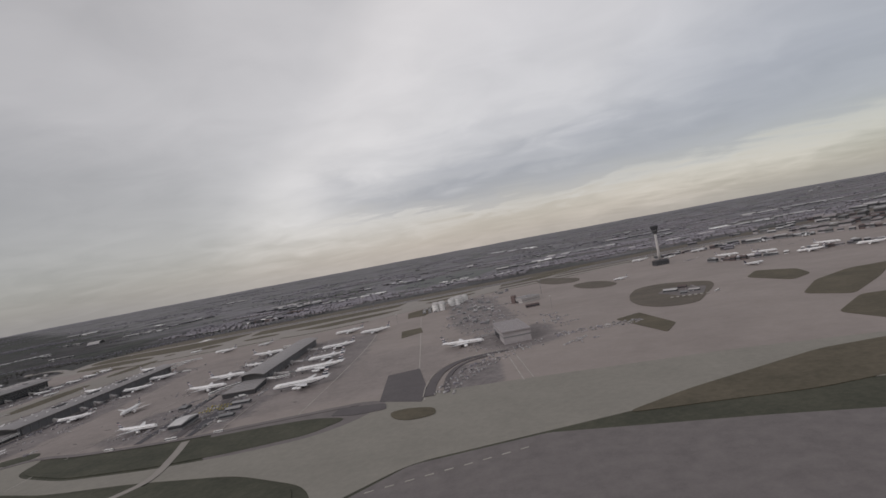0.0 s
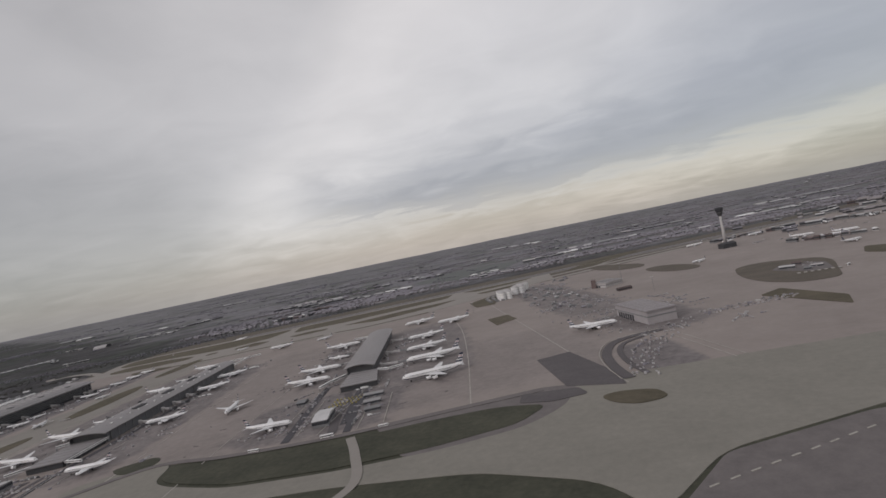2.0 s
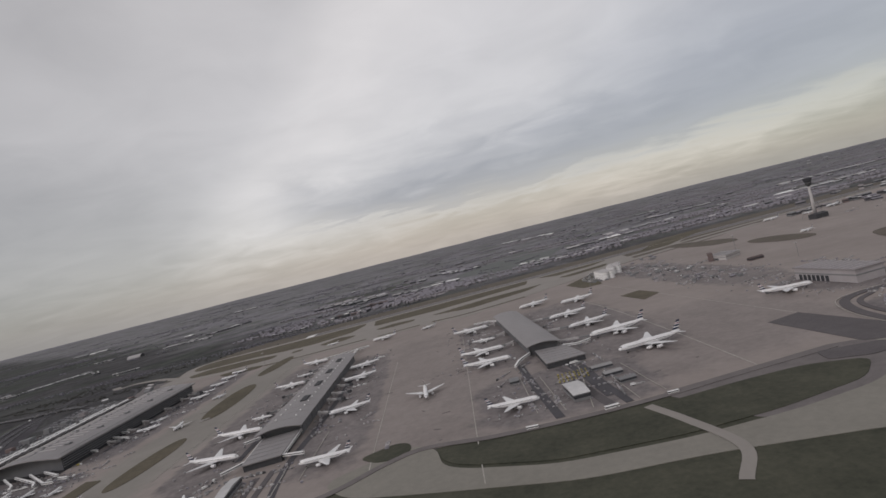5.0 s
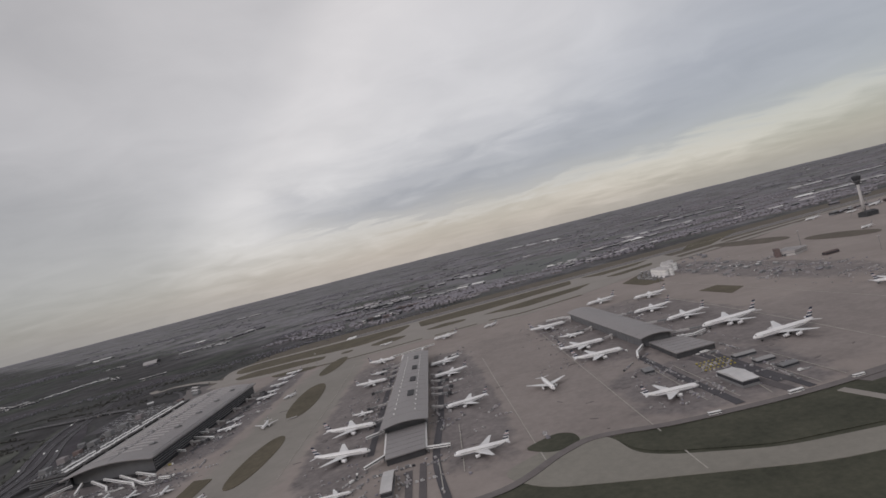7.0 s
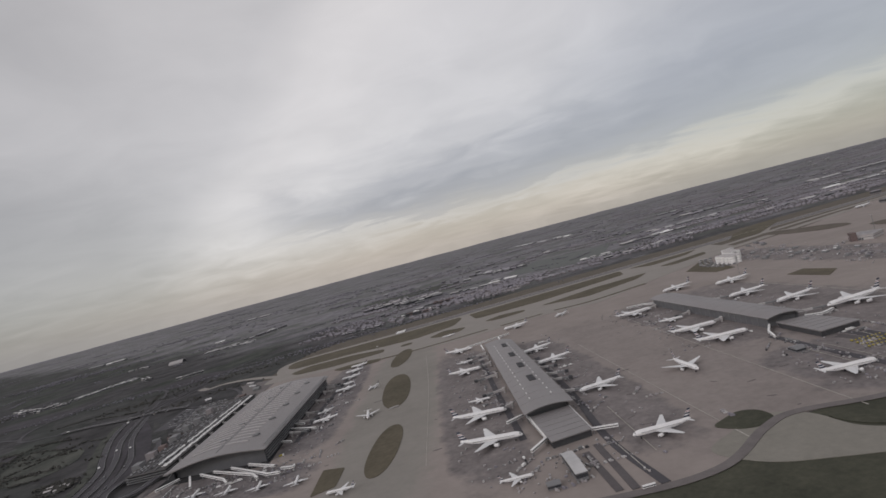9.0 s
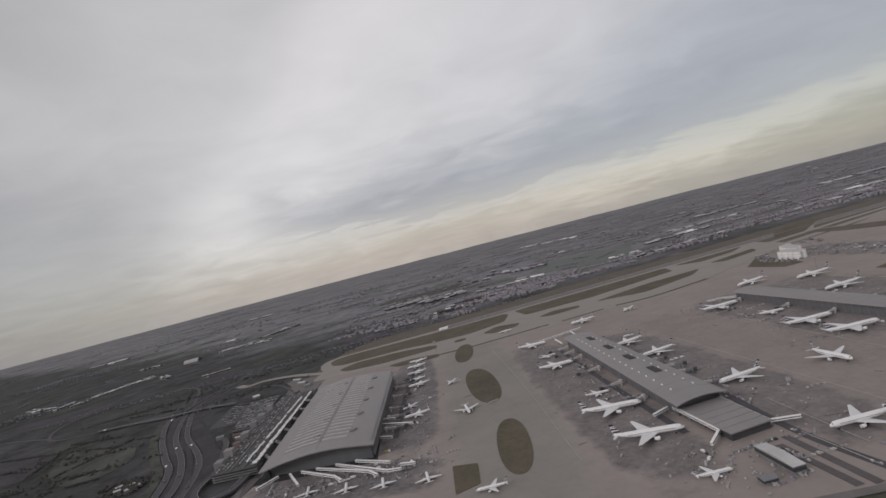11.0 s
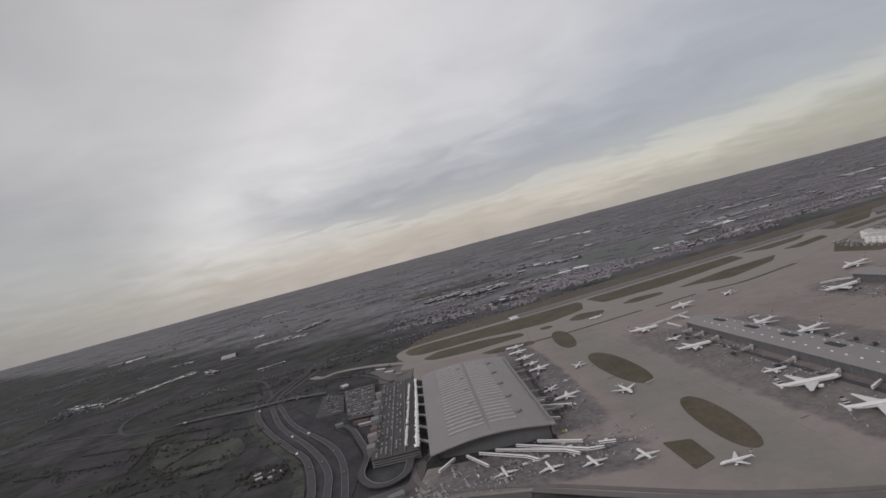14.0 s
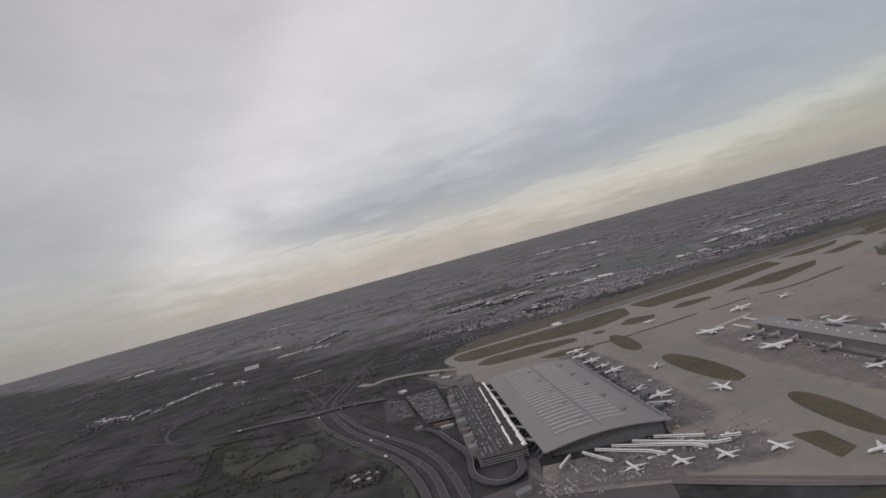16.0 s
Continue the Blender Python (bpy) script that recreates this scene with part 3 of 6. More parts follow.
    sheet("service_yard", [(1352, 200), (1386, 236), (1430, 190), (1400, 120), (1372, 128)], Z2 + 0.3, M["stain"], "brown paved yard inside grass island", "yard", 10)
    sheet("grass", [(1104, 870), (1152, 884), (1181, 794), (1266, 736), (1300, 680), (1281, 638), (1236, 662), (1154, 737)], Z2, M["drygrass"], "long brown grass island set in concrete", "grass", 30)
    sheet("grass", [(1498, 200), (1540, 262), (1578, 200), (1562, 130), (1520, 98)], Z2, M["grass"], "dark grass wedge beside pale taxiway", "grass", 14)
    sheet("grass", [(1470, -20), (1500, -72), (1580, 8), (1668, 112), (1604, 112), (1530, 62)], Z2, M["grass"], "long grass wedge between pale taxiways", "grass", 14)
    sheet("grass", [(1436, -150), (1500, -82), (1550, -92), (1452, -226)], Z2, M["grass"], "dark grass wedge beside pale taxiway", "grass", 12)
    # painted lines and stand markings
    for pts, w in (([(855, -195), (850, 20), (838, 240), (812, 450)], 1.3), ([(1000, -222), (984, -144), (949, 127), (901, 499)], 1.3), ([(414, 165), (419, 80), (424, -5), (430, -90), (436, -174), (443, -259)], 0.9), ([(580, 296), (582, 178), (584, 59), (586, -59), (588, -178), (591, -296)], 0.9), ([(187, -150), (180, 150), (167, 400)], 0.7), ([(1089, -80), (1102, -209)], 1.2), ([(1099, -84), (1112, -205)], 1.2)):
        tagged(new("taxi_line", ribbon(pts, w, Z1 + 0.15, 0.1).mesh("taxi_line", M["line"])), "thin worn painted taxi line", "marking", kind="structure")
    rnd = random.Random(11)
    for i in range(46):
        cx, cy = rnd.choice([(540, -80), (590, -150), (560, 90), (800, 60), (230, -120), (430, -60), (60, 200), (1040, 40), (820, -90), (560, 280), (420, -180), (660, -120), (230, 30), (30, -70)])
        oval("tyre_stain", cx + rnd.uniform(-45, 45), cy + rnd.uniform(-60, 60), rnd.uniform(0.5, 1.4), rnd.uniform(2, 7), rnd.uniform(-110, -60), Z1 + 0.2 + i * 0.0012, M["stain"], "dark rubber and oil stain on concrete", "stain")


airfield()


# ---- aircraft ----
def lens(cx, z, r, n=16, sy=1.0, sz=1.0):
    return [(cx, r * sy * math.cos(2 * math.pi * i / n), z + r * sz * math.sin(2 * math.pi * i / n)) for i in range(n)]


def plate(root, tip, thick):
    """A swept wing-like plate: root and tip as (leading x, trailing x, y, z)."""
    g = Geo()
    rings = []
    for (xl, xt, y, z), th in ((root, thick), (tip, thick * 0.35)):
        c = xl - xt
        rings.append([(xl, y, z), (xl - 0.3 * c, y, z + th), (xt, y, z), (xl - 0.3 * c, y, z - th * 0.6)])
    return g.tube(rings)


def build_aircraft(name, L, engines, fin_mat, label):
    """An airliner of length L, nose towards +x, wheels on z = 0."""
    r = L * (0.047 if engines == 4 or L > 50 else 0.052)
    zc = r * 1.9
    top = empty(name, 0, 0)
    tagged(top, label, "airliner", "parked airliners")
    g = Geo()
    prof = [(0.5, 0.05, -0.25), (0.49, 0.3, -0.2), (0.47, 0.6, -0.1), (0.43, 0.9, -0.02), (0.38, 1, 0), (0.0, 1, 0), (-0.2, 1, 0), (-0.32, 0.8, 0.18), (-0.42, 0.5, 0.42), (-0.49, 0.16, 0.66), (-0.5, 0.05, 0.7)]
    g.tube([lens(x * L, zc + dz * r, max(k * r, 0.05)) for x, k, dz in prof])
    body = part("fuselage", g.mesh("fuselage", M["hull"], True), top)
    g = Geo()
    g.tube([[(x * L, k * r * 1.012 * math.cos(a), zc + dz * r + k * r * 1.012 * math.sin(a)) for a in [1.22 * math.pi + 0.56 * math.pi * i / 6 for i in range(7)]] for x, k, dz in prof[2:9]], cap=False)
    part("belly", g.mesh("belly", M["belly"], True), body, None, "dark blue underside")
    g = Geo()
    g.box(0.455 * L, -0.55 * r, zc + 0.25 * r, 0.468 * L, 0.55 * r, zc + 0.55 * r)
    part("cockpit_window", g.mesh("cockpit_window", M["glass"]), body)
    for s in (-1, 1):
        g = Geo().box(-0.29 * L, s * 0.985 * r - 0.02 * r, zc + 0.14 * r, 0.37 * L, s * 0.985 * r + 0.02 * r, zc + 0.26 * r)
        part("window_strip", g.mesh("window_strip", M["louvre"]), body, None, "grey strip of cabin glazing")
    span = L * (0.45 if L > 50 else 0.46)
    for s in (-1, 1):
        w = plate((0.14 * L, -0.10 * L, s * 0.5 * r, zc - 0.55 * r), (-0.15 * L, -0.20 * L, s * span, zc + 0.35 * r), 0.011 * L)
        part("wing", w.mesh("wing", M["wing"]), top)
        t = plate((-0.40 * L, -0.475 * L, s * 0.2 * r, zc + 0.5 * r), (-0.475 * L, -0.505 * L, s * 0.16 * L, zc + 0.7 * r), 0.006 * L)
        part("tailplane", t.mesh("tailplane", M["wing"]), top)
        for e in range(engines // 2):
            y = s * (0.15 + 0.13 * e) * L
            x = (0.10 - 0.10 * e) * L
            er = 0.024 * L if engines == 4 else 0.03 * L
            g = Geo()
            g.tube([[(cx, y + dy, dz) for cx, dy, dz in lens(x + dx * L, zc - 1.15 * r + (0.35 * r if e else 0), er * k, 12)] for dx, k in ((0.035, 0.78), (0.03, 1.0), (0.0, 1.0), (-0.04, 0.75), (-0.055, 0.4))])
            nac = part("engine", g.mesh("engine", M["hull"], True), top)
            g = Geo()
            g.tube([[(cx, y + dy, dz) for cx, dy, dz in lens(x + dx * L, zc - 1.15 * r + (0.35 * r if e else 0), er * k, 12)] for dx, k in ((0.0365, 0.8), (0.034, 1.02), (0.026, 1.02))], cap=False)
            part("intake_ring", g.mesh("intake_ring", M["alu"], True), nac, None, "bare metal intake lip")
            g = Geo().beam((x - 0.01 * L, y, zc - 0.85 * r + (0.35 * r if e else 0)), (x - 0.06 * L, y, zc - 0.35 * r + (0.35 * r if e else 0)), 0.006 * L, 0.02 * L)
            part("pylon", g.mesh("pylon", M["wing"]), top)
    f0 = (-0.36 * L, -0.475 * L, zc + 0.75 * r)
    f1 = (-0.475 * L, -0.525 * L, zc + 0.75 * r + 0.158 * L)
    g = Geo()
    cuts = [0.0, 0.14, 0.32, 0.42, 0.58, 0.66, 0.72, 0.8, 1.0]
    rings = []
    for t in cuts:
        xl, xt, z = (f0[i] + (f1[i] - f0[i]) * t for i in range(3))
        th = 0.006 * L * (1 - 0.5 * t)
        rings.append([(xl, 0, z), (xl * 0.6 + xt * 0.4, th, z), (xt, 0, z), (xl * 0.6 + xt * 0.4, -th, z)])
    g.tube(rings)
    me = g.mesh("fin", [M["hull"], M["belly"], M["red"]])
    if fin_mat:
        for p in me.polygons:
            t = (p.center.z / K - f0[2]) / (f1[2] - f0[2])
            p.material_index = 1 if 0.14 < t < 0.32 or 0.42 < t < 0.58 or t > 0.8 else 2 if 0.66 < t < 0.72 else 0
    else:
        for p in me.polygons:
            p.material_index = 1
    part("fin", me, top, None, "tall tail fin with coloured stripes" if fin_mat else "dark blue tail fin")
    for x, y in ((0.37 * L, 0), (-0.04 * L, 0.055 * L), (-0.04 * L, -0.055 * L)):
        g = Geo().beam((x, y, zc - 0.6 * r), (x, y, r * 0.3), 0.007 * L, 0.007 * L)
        gear = part("landing_gear", g.mesh("landing_gear", M["alu"]), top)
        g = Geo()
        wr = 0.26 * r
        for dy in (-0.12 * r, 0.12 * r):
            g.tube([[(x + wr * math.cos(2 * math.pi * i / 10), y + dy + o, wr + wr * math.sin(2 * math.pi * i / 10)) for i in range(10)] for o in (-0.07 * r, 0.07 * r)])
        part("tyre", g.mesh("tyre", M["rubber"]), gear)
    return top


def place_aircraft():
    # kind: length, engines, striped fin; then nose position and heading in degrees from east
    kinds = {
        "jumbo": (74, 4, True, "four-engined white jumbo airliner with striped tail on apron"),
        "wide": (62, 2, True, "wide-bodied white airliner with striped tail at its stand"),
        "mid": (50, 2, True, "white twin-engined airliner with striped tail at its stand"),
        "slim": (36, 2, True, "narrow-bodied white airliner with striped tail on apron"),
        "plain": (40, 2, False, "white airliner with dark blue tail on the apron"),
        "small": (28, 2, True, "small white narrow-bodied airliner on the apron"),
    }
    spots = [
        ("wide", 708, 450, 194), ("wide", 785, 378, 184), ("wide", 739, 250, 186), ("wide", 750, 138, 192), ("jumbo", 761, 48, 186), ("jumbo", 769, -58, 188),
        ("wide", 632, 330, 4), ("slim", 637, 212, -5), ("wide", 645, 122, 0), ("wide", 648, 46, -3), ("mid", 658, -150, -3), ("mid", 519, -55, 276),
        ("mid", 258, 332, -6), ("small", 254, 240, 12), ("mid", 263, 164, -3), ("small", 264, 4, -3), ("wide", 277, -62, -10), ("wide", 283, -147, -13), ("small", 279, -231, -2),
        ("mid", 331, 184, 196), ("mid", 340, 98, 193), ("mid", 359, -65, 189), ("mid", 367, -212, 180), ("mid", 329, 434, 188), ("slim", 436, 435, 217), ("small", 200, 549, 182),
        ("slim", 4, 472, 176), ("slim", 2, 422, 183), ("slim", 5, 365, 187), ("small", 11, 318, 180), ("slim", 12, 271, 190), ("small", 9, 148, 215), ("slim", 14, 104, 190),
        ("small", 77, 223, 238), ("slim", 101, 55, 277), ("small", -80, -50, 97), ("small", -37, -66, 97), ("small", 2, -78, 98), ("small", 47, -92, 98), ("small", 92, -159, 177),
        ("wide", 1058, 30, -8), ("mid", 1600, 490, 150), ("mid", 1680, 395, 160), ("mid", 1760, 345, 150), ("plain", 1594, 345, 10), ("slim", 1345, 500, 200), ("mid", 1400, 880, 190), ("mid", 1690, 490, 330), ("mid", 1790, 440, 320), ("slim", 1850, 360, 150), ("mid", 1640, 560, 340), ("slim", 1610, 880, 40), ("mid", 1560, 850, 200), ("slim", 1700, 800, 250), ("mid", 1780, 740, 250), ("mid", 1860, 690, 240), ("slim", 1480, 820, 190),
    ]
    made = {}
    for kind, x, y, head in spots:
        L, eng, fin, lab = kinds[kind]
        c, s = math.cos(radians(head)), math.sin(radians(head))
        x, y = plan(x, y)
        m = at(x - c * L / 2, y - s * L / 2, Z1, head)
        if kind in made:
            copy_thing(made[kind], m)
        else:
            made[kind] = build_aircraft("airliner", L, eng, fin, lab)
            made[kind].matrix_basis = m


place_aircraft()


# ---- terminals ----
def quad_point(q, u, v):
    """q: sw, se, ne, nw; u to the east, v to the north."""
    (ax, ay), (bx, by), (cx, cy), (dx, dy) = q
    return ((ax * (1 - u) + bx * u) * (1 - v) + (dx * (1 - u) + cx * u) * v, (ay * (1 - u) + by * u) * (1 - v) + (dy * (1 - u) + cy * u) * v)


def wave_roof(q, height, thick, over=0.02, nu=24, nv=2):
    """A curved roof slab over the plan q; height gives z across u."""
    g = Geo()
    us = [-over + (1 + 2 * over) * i / nu for i in range(nu + 1)]
    vs = [-0.5 * over + (1 + over) * j / nv for j in range(nv + 1)]
    for dz, flip in ((0, False), (-thick, True)):
        v = [(*quad_point(q, u, w), height(min(max(u, 0), 1)) + dz) for w in vs for u in us]
        f = []
        for j in range(nv):
            for i in range(nu):
                a = j * (nu + 1) + i
                r = (a, a + 1, a + nu + 2, a + nu + 1)
                f.append(r[::-1] if flip else r)
        g.add(v, f)
    n = (nu + 1) * (nv + 1)
    rim = [i for i in range(nu)] + [nu + (nu + 1) * j for j in range(nv)] + [nv * (nu + 1) + i for i in range(nu, 0, -1)] + [(nu + 1) * j for j in range(nv, 0, -1)]
    g.f += [(rim[i], rim[i] + n, rim[(i + 1) % len(rim)] + n, rim[(i + 1) % len(rim)]) for i in range(len(rim))]
    return g


def wave_wall(q, v, height, base, nu=24):
    """A gable wall under the roof at the given v, a solid slab."""
    g = Geo()
    pts = []
    for i in range(nu + 1):
        u = i / nu
        pts.append((u, height(u) - 1.0))
    ring = []
    for vv in (v, v + (0.012 if v < 0.5 else -0.012)):
        ring.append([(*quad_point(q, u, vv), base) for u, _ in pts] + [(*quad_point(q, u, vv), z) for u, z in reversed(pts)])
    n = nu + 1
    v0 = ring[0] + ring[1]
    f = []
    for i in range(nu):
        f += [(i, i + 1, 2 * n - 2 - i, 2 * n - 1 - i), (2 * n + i + 1, 2 * n + i, 4 * n - 1 - i, 4 * n - 2 - i)]
    m = 2 * n
    f += [(i, m + i, m + (i + 1) % m, (i + 1) % m) for i in range(m)]
    return g.add(v0, f)


def side_wall(q, u, z0, z1, inset=0.012):
    a, b = quad_point(q, u, 0.0), quad_point(q, u, 1.0)
    uu = u + (inset if u < 0.5 else -inset)
    c, d = quad_point(q, uu, 1.0), quad_point(q, uu, 0.0)
    return Geo().prism([a, b, c, d], z0, z1)


def satellite(name, q, eave, crown, label):
    top = empty(name, *quad_point(q, 0.5, 0.5))
    tagged(top, label, "terminal building")
    inv = Matrix.Translation(Vector(top.location) * -1)
    h = lambda u: eave + (crown - eave) * math.sin(math.pi * (0.08 + 0.84 * u)) ** 0.8
    inner = [quad_point(q, u, v) for u, v in ((0.06, 0.012), (0.94, 0.012), (0.94, 0.99), (0.06, 0.99))]
    part("roof", wave_roof(q, h, 1.0).mesh("roof", M["roof"], False), top, inv)
    for v in (0.012, 0.988):
        part("end_wall", wave_wall(inner, v, lambda u: h(0.06 + 0.88 * u), 0).mesh("end_wall", M["gable"]), top, inv)
    for u in (0.0, 1.0):
        part("side_wall", side_wall(inner, u, 0, eave).mesh("side_wall", M["gable"]), top, inv)
    return top, inv, h


QC = [plan(*p) for p in ((672, 40), (717, 34), (694, 362), (648, 366))]
QB = [(291, -116), (341, -111), (325, 272), (281, 283)]
QA = [(-150, 12), (-12, -16), (-16, 348), (-163, 405)]

def roof_point(q, h, u, v, dz=0.0):
    x, y = quad_point(q, u, v)
    return (x, y, h(u) + dz)


def roof_patch(q, h, u0, u1, v0, v1, lift, nu=10):
    """A thin raised patch that follows the roof's curve."""
    g = Geo()
    rings = []
    for i in range(nu + 1):
        u = u0 + (u1 - u0) * i / nu
        rings.append([roof_point(q, h, u, v0, lift), roof_point(q, h, u, v1, lift), roof_point(q, h, u, v1, -0.2), roof_point(q, h, u, v0, -0.2)])
    return g.tube(rings)


def satellites():
    for which, q in (("c", QC), ("b", QB)):
        top, inv, h = satellite("satellite_terminal", q, 12, 17, "grey-roofed satellite terminal among parked airliners" if which == "c" else "grey-roofed satellite terminal with small rooflights on apron")
        # seams across the roof
        for i in range(1, 16):
            part("roof_seam", roof_patch(q, h, 0.0, 1.0, i / 16 - 0.0007, i / 16 + 0.0007, 0.14, 12).mesh("roof_seam", M["roof"]), top, inv)
        for u in (0.0, 1.0):
            for i in range(24):
                v0 = 0.03 + i * 0.039
                a, b = quad_point(q, 0.055 if u < 0.5 else 0.945, v0), quad_point(q, 0.055 if u < 0.5 else 0.945, v0 + 0.004)
                part("mullion", Geo().beam((*a, 0.3), (*a, 12.2), 0.9, 0.9).mesh("mullion", M["louvre"]), top, inv)
        if which == "b":
            for u in (0.24, 0.72):
                for i in range(17):
                    v = 0.08 + i * 0.05
                    part("rooflight", roof_patch(q, h, u, u + 0.022, v, v + 0.008, 0.9, 2).mesh("rooflight", M["white"]), top, inv)
            for v in (0.24, 0.43, 0.62, 0.82):
                part("roof_vent", roof_patch(q, h, 0.5, 0.66, v, v + 0.06, 1.2, 3).mesh("roof_vent", M["dark"]), top, inv, "dark louvred roof vent")
        # the low annex at the southern end
        if which == "c":
            pts = [plan(*p) for p in ((681, 36), (722, 28), (734, -40), (684, -42))]
        else:
            pts = [(296, -112), (337, -108), (341, -182), (303, -188)]
        annex = empty("terminal_annex", *pts[0])
        tagged(annex, "low flat-roofed terminal annex with dark walls", "annex")
        ainv = Matrix.Translation(Vector(annex.location) * -1)
        cx, cy = sum(p[0] for p in pts) / 4, sum(p[1] for p in pts) / 4
        small = [(cx + (x - cx) * 0.96, cy + (y - cy) * 0.96) for x, y in pts]
        part("wall", Geo().prism(small, 0, 6.5).mesh("wall", M["dark"]), annex, ainv)
        part("roof", Geo().prism(pts, 6.5, 7.6).mesh("roof", M["roof"]), annex, ainv)
        for i in range(1, 6):
            a, b = quad_point(pts, 0.02, i / 6), quad_point(pts, 0.98, i / 6)
            part("roof_rib", Geo().beam((*a, 7.7), (*b, 7.7), 0.9, 0.4).mesh("roof_rib", M["roof"]), annex, ainv)
    # glazed corridors beside the annex of the nearer satellite
    for a, b in (((294, -100), (301, -172)), ((337, -104), (341, -178)), ((341, -178), (364, -184)), ((301, -172), (284, -192)), ((290, -96), (272, -106))):
        corridor(a, b)
    for a, b in (((720, 36), (738, 26)), ((738, 26), (758, 34)), ((674, 40), (656, 14)), ((656, 14), (648, -10)), ((652, 364), (634, 384)), ((634, 384), (606, 390)), ((276, 283), (274, 332)), ((310, 275), (310, 366)), ((248, 346), (332, 372))):
        corridor(a, b)


def corridor(a, b, z=5.5):
    a, b = plan(*a), plan(*b)
    top = empty("glazed_corridor", *a)
    tagged(top, "long white covered passenger corridor on thin legs", "walkway", "covered corridors")
    inv = Matrix.Translation(Vector(top.location) * -1)
    part("tunnel", Geo().beam((*a, z), (*b, z), 2.3, 2.4).mesh("tunnel", M["white"]), top, inv)
    part("window_band", Geo().beam((*a, z + 0.2), (*b, z + 0.2), 2.42, 0.7).mesh("window_band", M["glass"]), top, inv)
    d = math.dist(a, b)
    for i in range(max(2, int(d / 22) + 1)):
        t = min(1.0, 0.08 + i * 22 / d)
        p = (a[0] + (b[0] - a[0]) * t, a[1] + (b[1] - a[1]) * t)
        part("leg", Geo().beam((*p, 0.4), (*p, z - 1.4), 0.8, 0.8).mesh("leg", M["louvre"]), top, inv)


def airbridge(a, b):
    """A boarding bridge from the building at a to an aircraft door at b."""
    top = empty("boarding_bridge", *a)
    tagged(top, "grey-white telescopic boarding bridge on wheeled legs", "boarding bridge", "boarding bridges")
    inv = Matrix.Translation(Vector(top.location) * -1)
    d = (Vector(b) - Vector(a)).normalized()
    mid = Vector(a).lerp(Vector(b), 0.55)
    ring = lambda z, r: [(a[0] + r * math.cos(2 * math.pi * i / 12), a[1] + r * math.sin(2 * math.pi * i / 12), z) for i in range(12)]
    part("rotunda", Geo().tube([ring(0.5, 1.4), ring(3.6, 1.4), ring(3.6, 2.4), ring(7.2, 2.4), ring(7.6, 1.8)]).mesh("rotunda", M["wall"]), top, inv)
    part("tunnel", Geo().beam((*a, 5.4), (*mid, 5.2), 2.4, 2.4).mesh("tunnel", M["wall"]), top, inv)
    part("tunnel", Geo().beam((*mid, 5.2), (*b, 5.0), 2.0, 2.0).mesh("tunnel", M["louvre"]), top, inv)
    part("cab", Geo().turned_box(b[0], b[1], 3.4, 4.2, 4.2, 3.4, math.degrees(math.atan2(d.y, d.x))).mesh("cab", M["dark"]), top, inv)
    leg = Vector(a).lerp(Vector(b), 0.8)
    part("leg", Geo().beam((*leg, 0.6), (*leg, 4.2), 1.6, 0.7).mesh("leg", M["louvre"]), top, inv)


def stand_bridges():
    # wall x at a given y, and the nose of each aircraft with the side it docks on
    def wall_x(q, u, y):
        a, b = quad_point(q, u, 0), quad_point(q, u, 1)
        return a[0] + (b[0] - a[0]) * (y - a[1]) / (b[1] - a[1])
    jobs = [(QC, 1.0, *plan(x, y)[::-1]) for x, y in ((739, 250), (750, 138), (761, 48))] + [(QC, 0.0, *plan(x, y)[::-1]) for x, y in ((632, 330), (637, 212), (645, 122))]
    jobs += [(QB, 0.0, y, x) for x, y in ((254, 240), (263, 164), (264, 4), (277, -62), (258, 84), (256, 205))] + [(QB, 1.0, y, x) for x, y in ((335, 184), (344, 98), (359, -65), (358, 20), (356, -10), (352, 60))]
    jobs += [(QA, 1.0, y, x) for x, y in ((2, 315), (11, 300), (14, 272), (8, 149), (12, 109), (10, 215), (12, 60))]
    for q, u, y, nose in jobs:
        w = wall_x(q, u, y + 9)
        s = 1 if u > 0.5 else -1
        airbridge((w + s * 5, y + 13), (nose + s * 7, y + (5 if u > 0.5 else 6)))
    for a, b in (((-126, -3), (-144, -26)), ((-112, -5), (-92, -46)), ((-98, -7), (-52, -48)), ((-52, -48), (-42, -64)), ((-80, -10), (-14, -58)), ((-14, -58), (-3, -74)), ((-57, -13), (7, -70)), ((7, -70), (22, -74)), ((-34, -17), (8, -48)), ((20, -62), (36, -68)), ((-14, 93), (28, 66)), ((-16, 115), (2, 106)), ((-12, 42), (4, 32))):
        corridor(a, b, 6.0)


